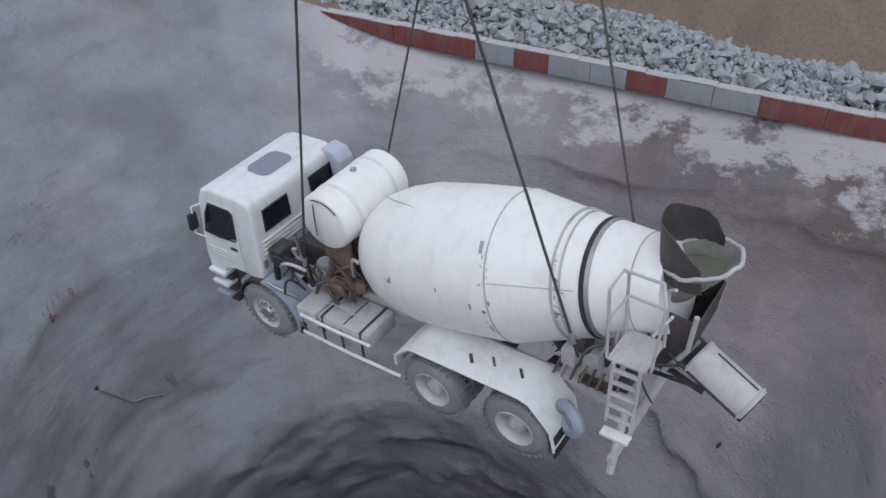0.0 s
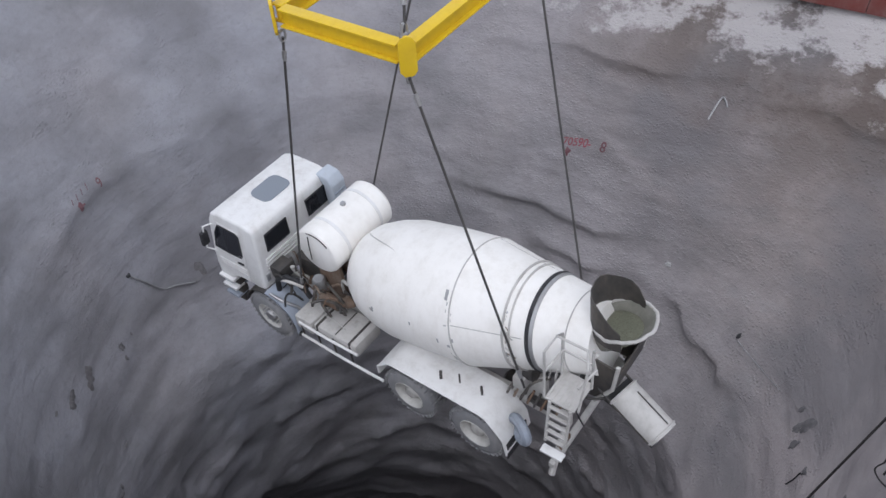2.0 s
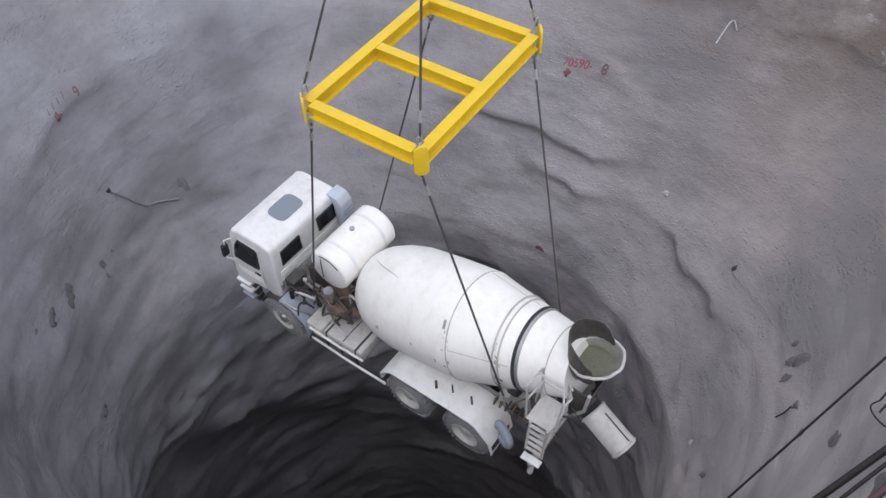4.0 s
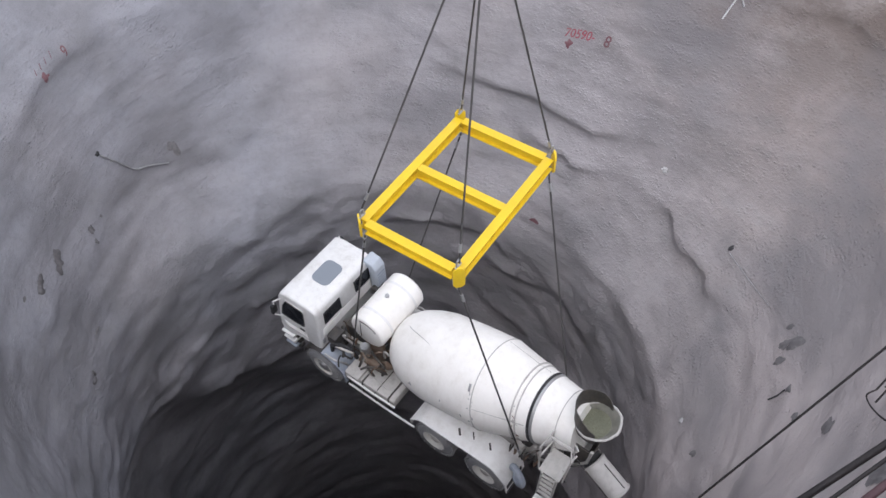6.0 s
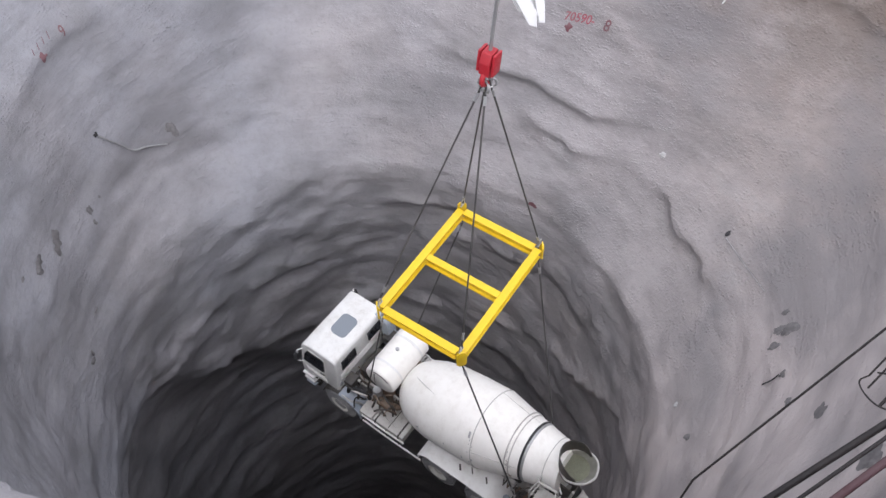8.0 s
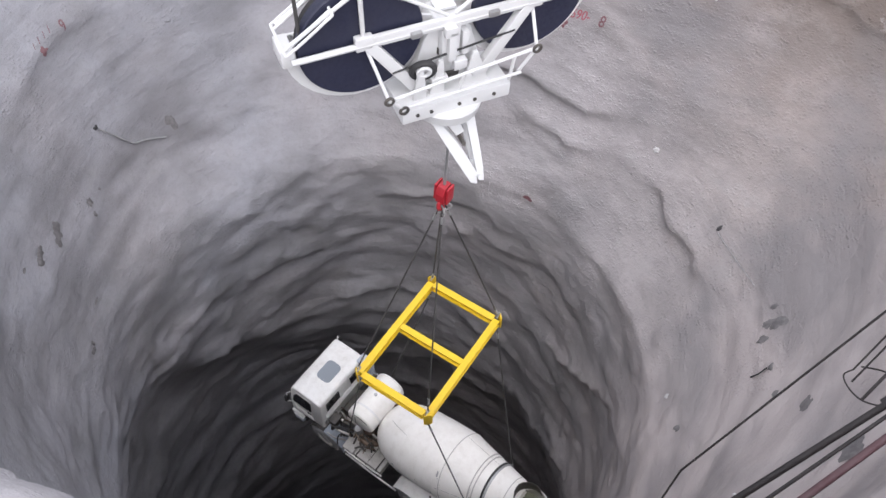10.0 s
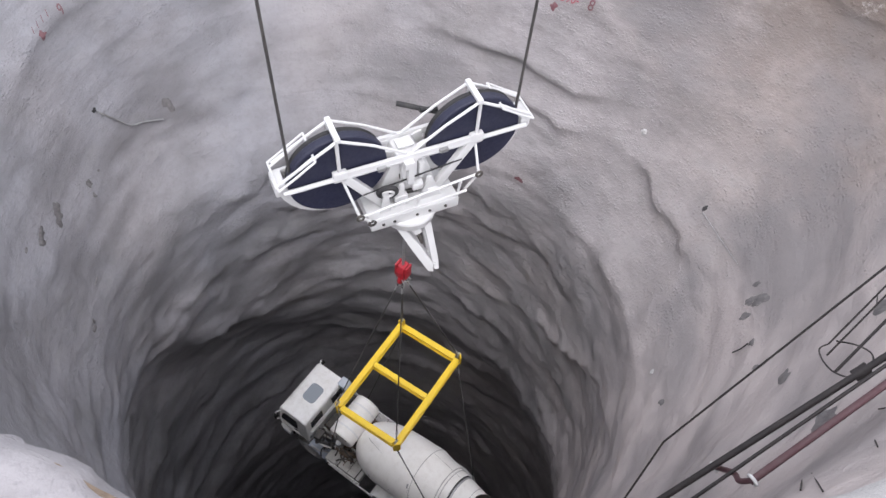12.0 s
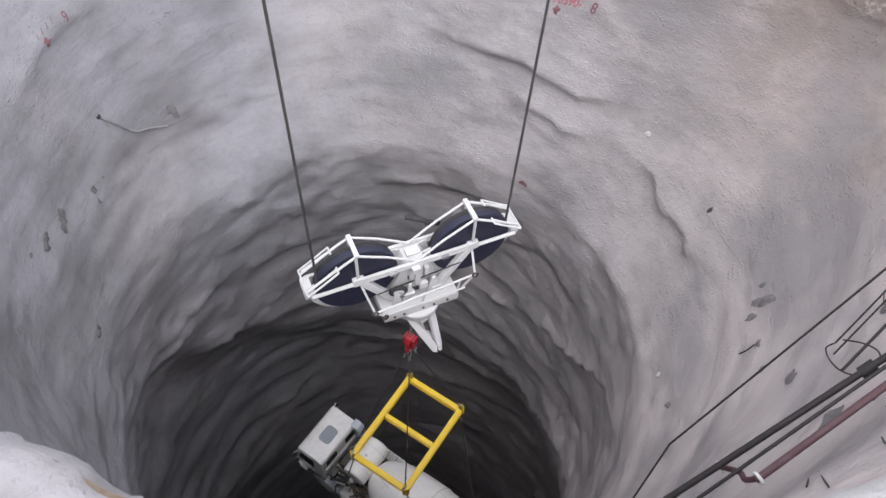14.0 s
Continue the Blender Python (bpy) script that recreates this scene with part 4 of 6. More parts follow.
def water_tank(truck):
    m = Matrix.Translation((-1.14, -0.12, 2.30)) @ ABOUT_Y @ Matrix.Diagonal((0.92, 1.08, 1.08, 1))
    bm = bmn()
    lathe(bm, [(-0.86, 0.02), (-0.85, 0.25), (-0.81, 0.38), (-0.76, 0.425), (-0.3, 0.43), (0.3, 0.43), (0.76, 0.425), (0.81, 0.405), (0.83, 0.38), (0.835, 0.02)], m, 48)
    tank = part("water_tank", bm, DRUM, truck, "white cylindrical water tank behind the cab")
    for y in (-0.45, 0.45):
        bm = bmn()
        lathe(bm, [(y - 0.03, 0.425), (y - 0.03, 0.437), (y + 0.03, 0.437), (y + 0.03, 0.425)], m, 48, False)
        part("strap", bm, WHITE, tank)
    bm = bmn()
    tube(bm, [(-1.14, -0.16, 2.75), (-1.14, -0.16, 2.80)], 0.05, 10)
    part("filler_cap", bm, CHROME, tank)
    bm = bmn()
    tube(bm, [(-1.02, 0.655, 2.60), (-1.0, 0.66, 2.4), (-0.98, 0.66, 2.05)], 0.009, 6)
    tube(bm, [(-1.14 + 0.40 * math.cos(radians(a)), 0.655, 2.30 + 0.40 * math.sin(radians(a))) for a in range(70, 150, 10)], 0.010, 6)
    part("gauge_pipe", bm, DARK, tank)
    for side in (1, -1):
        bm = bmn()
        prism(bm, [(-1.45, 1.0), (-1.42, 1.95), (-1.3, 1.85), (-1.02, 1.85), (-0.9, 1.95), (-0.86, 1.0)], min(0.43 * side, 0.5 * side), max(0.43 * side, 0.5 * side), 1, 0.008)
        part("tank_bracket", bm, RUST, truck)


def engine_gear(truck):
    """Pumps, hoses and pipes in the gap between the cab and the drum."""
    rng = random.Random(12)
    bm = bmn()
    box(bm, (-0.5, 0, 1.25), (0.7, 0.8, 0.5), 0.06)
    part("engine_cover", bm, DARK, truck)
    for side in (1, -1):
        bm = bmn()
        lathe(bm, [(-0.3, 0.02), (-0.3, 0.1), (-0.26, 0.13), (0.2, 0.13), (0.25, 0.1), (0.25, 0.02)], Matrix.Translation((-0.95, 0.62 * side, 1.28)) @ ABOUT_Z, 20)
        part("filter", bm, CHROME, truck)
        bm = bmn()
        lathe(bm, [(-0.2, 0.02), (-0.2, 0.12), (0.2, 0.12), (0.2, 0.02)], Matrix.Translation((-1.25, 0.7 * side, 1.18)), 18)
        part("air_bottle", bm, RUST, truck)
        bm = bmn()
        lathe(bm, [(-0.16, 0.05), (-0.15, 0.1), (-0.02, 0.12), (0.02, 0.09), (0.16, 0.07), (0.17, 0.02)], Matrix.Translation((-1.52, 0.6 * side, 1.2)) @ Matrix.Rotation(radians(35), 4, 'Z'), 14)
        part("pump", bm, RUST, truck, "rusty hydraulic pump")
        bm = bmn()
        tube(bm, [(-0.2, 0.98 * side, 1.1), (-0.28, 1.0 * side, 1.45), (-0.5, 0.96 * side, 1.62), (-0.72, 0.85 * side, 1.5), (-0.8, 0.8 * side, 1.1)], 0.05, 10)
        part("hose", bm, BLACK, truck)
        bm = bmn()
        box(bm, (-0.25, 0.8 * side, 1.55), (0.28, 0.36, 0.3), 0.06)
        part("air_cleaner", bm, DARK, truck)
    for k in range(46):
        side = 1 if k % 4 else -1
        a = Vector((rng.uniform(-1.75, -0.15), side * rng.uniform(0.35, 1.0), rng.uniform(0.95, 1.45)))
        b = a + Vector((rng.uniform(-0.5, 0.3), rng.uniform(-0.25, 0.25), rng.uniform(0.2, 0.6)))
        c = b + Vector((rng.uniform(-0.4, 0.3), rng.uniform(-0.25, 0.25), rng.uniform(-0.5, 0.1)))
        bm = bmn()
        pts = [a.lerp(b, u).lerp(b.lerp(c, u), u) for u in np.linspace(0, 1, 9)]
        tube(bm, pts, rng.choice([0.012, 0.02, 0.028]), 7)
        part("hose", bm, rng.choice([BLACK, CEMENT, RUST, DARK]), truck)


def funnel(bm, rows):
    """A skin through rings of (centre, half length, half width, tilt), with thickness from a second skin inside."""
    n = 32
    def ring(c, a, b, tilt, shrink):
        out = []
        for k in range(n):
            w = 2 * math.pi * k / n
            p = Vector(((a - shrink) * math.cos(w), (b - shrink) * math.sin(w), 0))
            out.append(bm.verts.new(Vector(c) + Matrix.Rotation(radians(tilt), 3, "Y") @ p))
        return out
    outer = [ring(*r, 0.0) for r in rows]
    inner = [ring(*r, 0.025) for r in rows]
    for rings, flip in ((outer, False), (inner, True)):
        for p, q in zip(rings, rings[1:]):
            for k in range(n):
                f = (p[k], p[(k + 1) % n], q[(k + 1) % n], q[k])
                bm.faces.new(f[::-1] if flip else f)
    for p, q in ((outer[0], inner[0]), (inner[-1], outer[-1])):
        for k in range(n):
            bm.faces.new((p[k], q[k], q[(k + 1) % n], p[(k + 1) % n]))


def rear_gear(truck):
    # charging hopper
    bm = bmn()
    funnel(bm, [((-6.47, 0, 3.25), 0.44, 0.42, 14), ((-6.37, 0, 3.02), 0.37, 0.35, 12), ((-6.22, 0, 2.67), 0.22, 0.22, 8)])
    hopper = part("hopper", bm, CRUST, truck, "cement-crusted charging hopper")
    bm = bmn()
    pts = []
    for k in range(33):
        w = 2 * math.pi * k / 32
        pts.append(Vector((-6.47, 0, 3.25)) + Matrix.Rotation(radians(14), 3, "Y") @ Vector(((0.44 + 0.012 * math.sin(5 * w)) * math.cos(w), 0.42 * math.sin(w), 0.014 * math.sin(7 * w + 1) + 0.01 * math.sin(12 * w))))
    tube(bm, pts, 0.026, 8)
    part("rim", bm, CEMENT, hopper)
    bm = bmn()
    lathe(bm, [(0.0, 0.365), (0.012, 0.35), (0.03, 0.25), (0.02, 0.02)], Matrix.Translation((-6.39, 0, 3.03)) @ Matrix.Rotation(radians(12), 4, "Y") @ ABOUT_Z, 24)
    part("residue", bm, SLUDGE, hopper, "greenish grey concrete residue")
    bm = bmn()
    n = 14
    verts = []
    for level, (z, r, cx) in enumerate(((3.05, 0.43, -6.44), (3.74, 0.42, -6.40))):
        for shrink in (0.0, 0.015):
            row = []
            for k in range(n + 1):
                w = radians(-115 + 230 * k / n)
                top = z + (0.03 * math.sin(k * 1.3) - 0.36 * abs(2 * k / n - 1) ** 3 if level else 0)
                row.append(bm.verts.new((cx + (r - shrink) * math.cos(w), (r - shrink) * 0.94 * math.sin(w), top)))
            verts.append(row)
    for p, q in ((verts[0], verts[2]), (verts[3], verts[1]), (verts[2], verts[3])):
        for k in range(n):
            bm.faces.new((p[k], p[k + 1], q[k + 1], q[k]))
    part("splash_shield", bm, DARK, hopper, "dark rubber splash shield")
    # collector under the drum mouth
    bm = bmn()
    prism(bm, [(-5.95, 2.72), (-6.62, 2.62), (-6.55, 2.15), (-6.35, 1.82), (-6.05, 1.80), (-5.85, 2.15)], -0.52, -0.49, 1)
    prism(bm, [(-5.95, 2.72), (-6.62, 2.62), (-6.55, 2.15), (-6.35, 1.82), (-6.05, 1.80), (-5.85, 2.15)], 0.36, 0.39, 1)
    prism(bm, [(-6.62, 2.62), (-6.64, 2.62), (-6.57, 2.13), (-6.37, 1.80), (-6.35, 1.82), (-6.55, 2.15)], -0.5, 0.37, 1)
    part("collector", bm, DARK, truck, "dark inside of the discharge collector")
    for y in (0.40, -0.53):
        bm = bmn()
        tube(bm, [(-5.7, y, 2.75), (-6.0, y, 2.3), (-6.05, y, 1.7)], 0.04, 8)
        tube(bm, [(-6.62, y, 2.75), (-6.56, y, 2.2), (-6.3, y, 1.75)], 0.032, 8)
        part("collector_stay", bm, CEMENT, truck)
    bm = bmn()
    lathe(bm, [(0.0, 0.30), (0.05, 0.33), (0.35, 0.22), (0.5, 0.2)], Matrix.Translation((-6.2, -0.05, 1.98)) @ Matrix.Rotation(radians(90), 4, "Y"), 24)
    part("swivel_spout", bm, CEMENT, truck, "cement-crusted swivel spout")
    # folded discharge chute
    chute_m = Matrix.Translation((-6.52, 0.18, 2.0)) @ Matrix.Rotation(radians(180 - 12), 4, "Z") @ Matrix.Rotation(radians(22), 4, "Y")
    bm = bmn()
    arc = [(0.25 * math.cos(radians(a)), 0.25 * math.sin(radians(a))) for a in range(-4, 185, 12)]
    prism(bm, arc + [(u * 0.93, v * 0.93) for u, v in arc[::-1]], 0.10, 0.92, 0)
    bmesh.ops.transform(bm, matrix=chute_m, verts=bm.verts[:])
    chute = part("chute", bm, CEMENT, truck, "pale cement-crusted discharge chute folded over")
    for y in (0.244, -0.244):
        bm = bmn()
        tube(bm, [chute_m @ Vector((-0.15, y, 0)), chute_m @ Vector((0.9, y, 0))], 0.022, 6)
        part("edge_bar", bm, DARK, chute)
    for x in (0.13, 0.88):
        bm = bmn()
        tube(bm, [chute_m @ Vector((x, 0.255 * math.cos(radians(a)), 0.255 * math.sin(radians(a)))) for a in range(0, 181, 15)], 0.018, 6)
        part("hoop", bm, CEMENT, chute)
    bm = bmn()
    tube(bm, [chute_m @ Vector((0.25, 0.05, 0.252)), chute_m @ Vector((0.84, 0.05, 0.252))], 0.012, 5)
    part("rib", bm, DARK, chute)
    bm = bmn()
    prism(bm, [(u * 0.95, v * 0.95) for u, v in arc] , 0.86, 0.90, 0)
    prism(bm, [(-0.24, -0.05), (0.24, -0.05), (0.24, 0.0), (-0.24, 0.0)], 0.02, 0.94, 0)
    bmesh.ops.transform(bm, matrix=chute_m, verts=bm.verts[:])
    part("lining", bm, BLACK, chute, "black rubber lining of the folded chute")
    bm = bmn()
    tube(bm, [(-6.0, 0.1, 1.5), (-6.35, 0.15, 1.52), (-6.75, 0.2, 1.42)], 0.04, 8)
    tube(bm, [(-5.9, -0.2, 1.0), (-6.5, 0.0, 1.25), (-6.95, 0.12, 1.45)], 0.03, 8)
    part("chute_arm", bm, DARK, truck)
    # platform, ladder and handrails
    bm = bmn()
    box(bm, (-6.13, 0.86, 2.39), (0.46, 0.55, 0.04), 0.01)
    plat = part("platform", bm, CEMENT, truck, "cement-splashed steel platform")
    for k in range(6):
        bm = bmn()
        box(bm, (-6.33 + 0.08 * k, 0.86, 2.415), (0.03, 0.5, 0.014), 0.003)
        part("slat", bm, CEMENT, plat)
    a0, a1 = Vector((-5.99, 1.14, 2.39)), Vector((-5.95, 1.2, 1.46))
    b0, b1 = Vector((-6.31, 1.14, 2.39)), Vector((-6.27, 1.2, 1.46))
    for p, q in ((a0, a1), (b0, b1)):
        bm = bmn()
        tube(bm, [p, q], 0.026, 8)
        part("ladder_rail", bm, CEMENT, truck)
    for k in range(5):
        u = 0.12 + 0.2 * k
        bm = bmn()
        p, q = a0.lerp(a1, u), b0.lerp(b1, u)
        box(bm, (p + q) / 2, (abs(p.x - q.x), 0.06, 0.03), 0.006)
        part("rung", bm, CEMENT, truck)
    bm = bmn()
    box(bm, (-6.11, 1.26, 1.32), (0.36, 0.14, 0.05), 0.012)
    part("foot_step", bm, WHITE, truck)
    for line in ([(-5.89, 1.12, 2.4), (-5.89, 1.12, 3.4), (-5.95, 0.9, 3.53), (-6.39, 0.88, 3.5), (-6.49, 1.04, 3.35), (-6.41, 1.1, 2.42)],
                 [(-5.89, 1.12, 2.97), (-5.95, 0.72, 3.04), (-6.37, 0.68, 2.97)],
                 [(-5.91, 0.68, 2.4), (-5.91, 0.68, 3.32), (-5.95, 0.9, 3.53)],
                 [(-6.37, 0.66, 2.4), (-6.37, 0.66, 3.24), (-6.49, 0.8, 3.4)],
                 [(-6.39, 1.1, 2.93), (-6.45, 0.7, 2.93)]):
        bm = bmn()
        tube(bm, line, 0.02, 7)
        part("handrail", bm, CEMENT, truck, "cement-crusted tubular handrail")
    rng = random.Random(3)
    for k in range(9):
        a = Vector((rng.uniform(-6.2, -5.7), rng.uniform(0.3, 0.8), rng.uniform(2.0, 2.6)))
        b = a + Vector((rng.uniform(-0.3, 0.3), rng.uniform(-0.2, 0.3), rng.uniform(-0.4, 0.2)))
        c = b + Vector((rng.uniform(-0.3, 0.3), rng.uniform(-0.3, 0.1), rng.uniform(-0.5, 0.0)))
        bm = bmn()
        tube(bm, [a.lerp(b, u).lerp(b.lerp(c, u), u) for u in np.linspace(0, 1, 8)], rng.choice([0.012, 0.02]), 6)
        part("hose", bm, rng.choice([BLACK, DARK, CEMENT]), truck)
    # rear underride bar, its arm, tail lamps
    bm = bmn()
    box(bm, (-5.96, 0, 0.50), (0.10, 2.1, 0.12), 0.02)
    part("underride_bar", bm, CEMENT, truck)
    bm = bmn()
    tube(bm, [(-5.95, 0.62, 0.98), (-5.97, 0.9, 0.62), (-5.98, 1.06, 0.30)], 0.055, 8)
    part("support_arm", bm, CEMENT, truck, "pale steel arm hanging at the rear")
    for side in (1, -1):
        bm = bmn()
        box(bm, (-5.98, 0.7 * side, 0.74), (0.08, 0.3, 0.12), 0.02)
        part("tail_lamp", bm, RUST, truck)
        bm = bmn()
        box(bm, (-5.55, 0.6 * side, 1.28), (0.5, 0.1, 0.12), 0.02)
        part("bracket", bm, DARK, truck)
    for k in range(8):
        bm = bmn()
        x = -4.9 - 0.12 * k
        tube(bm, [(x, 0.55, 1.15), (x - 0.1, 0.75, 1.35), (x - 0.15, 0.62, 1.55)], 0.02, 6)
        part("hose", bm, RUST if k % 2 else DARK, truck)


def build_truck():
    truck = thing("concrete_mixer_truck", "dusty white three-axle concrete mixer truck hanging from slings", "truck")
    cab(truck)
    chassis(truck)
    for side in (1, -1):
        wheel(truck, 0.0, side, False)
        wheel(truck, -3.3, side, True)
        wheel(truck, -4.65, side, True)
        rear_fender(truck, side)
    drum(truck)
    water_tank(truck)
    engine_gear(truck)
    rear_gear(truck)
    return truck


# ---- spreader frame, slings, hook, rope block ----
HALF_L, HALF_W, DEEP = 1.50, 0.97, 0.24
HOOK_Z = 5.5


def i_beam(frame, a, b, flange=0.17):
    """A welded beam from a to b, with two flanges and a web."""
    a, b = Vector(a), Vector(b)
    long = (b - a).length
    turn = Matrix.Translation((a + b) / 2) @ Matrix.Rotation(math.atan2((b - a).y, (b - a).x), 4, "Z")
    bm = bmn()
    for z, h, w in ((-0.012, 0.024, flange), (-DEEP + 0.012, 0.024, flange), (-DEEP / 2, DEEP - 0.048, 0.03)):
        box(bm, (0, 0, z), (long, w, h), 0.004)
    bmesh.ops.transform(bm, matrix=turn, verts=bm.verts[:])
    part("beam", bm, YELLOW, frame, "yellow painted steel beam")


def shackle(parent, top, up=True):
    bm = bmn()
    x, y, z = top
    k = 1 if up else -1
    tube(bm, [(x - 0.045, y, z), (x - 0.05, y, z + 0.10 * k), (x - 0.03, y, z + 0.15 * k), (x + 0.03, y, z + 0.15 * k), (x + 0.05, y, z + 0.10 * k), (x + 0.045, y, z)], 0.017, 7)
    tube(bm, [(x - 0.08, y, z + 0.01 * k), (x + 0.08, y, z + 0.01 * k)], 0.02, 7)
    part("shackle", bm, CHROME, parent, "galvanised steel shackle")


CORNERS = [(HALF_L + 0.05, HALF_W), (HALF_L + 0.05, -HALF_W), (-HALF_L, -HALF_W), (-HALF_L, HALF_W)]


def build_frame():
    frame_ob = thing("spreader_frame", "bright yellow steel spreader frame between the slings", "lifting frame")
    i_beam(frame_ob, (-HALF_L, HALF_W, 0), (HALF_L, HALF_W, 0))
    i_beam(frame_ob, (-HALF_L, -HALF_W, 0), (HALF_L, -HALF_W, 0))
    for x in (-HALF_L, 0.06, HALF_L):
        i_beam(frame_ob, (x, -HALF_W + 0.09, -0.003), (x, HALF_W - 0.09, -0.003), 0.16 if x == 0.06 else 0.17)
    for x, y in CORNERS:
        bm = bmn()
        sx, sy = math.copysign(1, x), math.copysign(1, y)
        c = Matrix.Translation((x, y, -DEEP / 2)) @ Matrix.Rotation(math.atan2(sy, sx) + math.pi / 2, 4, "Z")
        prism(bm, [(-0.10, -0.20), (-0.105, 0.0), (-0.10, 0.17), (-0.06, 0.23), (0.0, 0.25), (0.06, 0.23), (0.10, 0.17), (0.105, 0.0), (0.10, -0.20), (0.05, -0.26), (-0.05, -0.26)], -0.02, 0.02, 1, 0.004)
        bmesh.ops.transform(bm, matrix=c @ Matrix.Translation((0, -0.06, 0)), verts=bm.verts[:])
        part("corner_plate", bm, YELLOW, frame_ob, "yellow corner plate with lifting eyes")
        shackle(frame_ob, (x, y, 0.10), True)
        shackle(frame_ob, (x, y, -DEEP - 0.10), False)
    return frame_ob


def rope_thing(a, b, r=0.018):
    ob = thing("wire_rope_sling", "dark steel wire rope sling with pressed end ferrules", "sling", "slings of the load")
    bm = bmn()
    a, b = Vector(a), Vector(b)
    tube(bm, [a.lerp(b, u) for u in np.linspace(0, 1, 7)], r, 8)
    part("rope", bm, ROPE, ob)
    for p, q in ((a, b), (b, a)):
        d = (q - p).normalized()
        bm = bmn()
        tube(bm, [p + d * 0.20, p + d * 0.36], r * 1.7, 8)
        part("ferrule", bm, CHROME, ob)
    return ob


def build_hook():
    hook = thing("hook_block", "red painted lifting hook with a ring of shackles", "hook")
    bm = bmn()
    prism(bm, [(-0.14, 0.02), (-0.16, 0.25), (-0.10, 0.42), (0.10, 0.42), (0.16, 0.25), (0.14, 0.02), (0.06, -0.06), (-0.06, -0.06)], -0.09, 0.09, 1, 0.02)
    part("body", bm, RED, hook)
    for y in (-0.13, 0.13):
        bm = bmn()
        box(bm, (0, y, 0.22), (0.22, 0.05, 0.40), 0.03)
        part("cheek", bm, RED, hook)
    bm = bmn()
    torus(bm, (0, 0, -0.08), (0, 1, 0), 0.15, 0.045, 20, 8, 0.8, 2.2)
    part("hook", bm, RED, hook)
    bm = bmn()
    tube(bm, [(0, 0, 0.4), (0, 0, 0.9), (0, 0, 1.6)], 0.03, 10)
    part("shank", bm, CHROME, hook)
    for x, y in ((0.07, 0.05), (0.07, -0.05), (-0.07, -0.05), (-0.07, 0.05)):
        bm = bmn()
        torus(bm, (x, y, -0.24), (x, 0.05, 0.0), 0.09, 0.02, 14, 6)
        part("link", bm, CHROME, hook)
    return hook


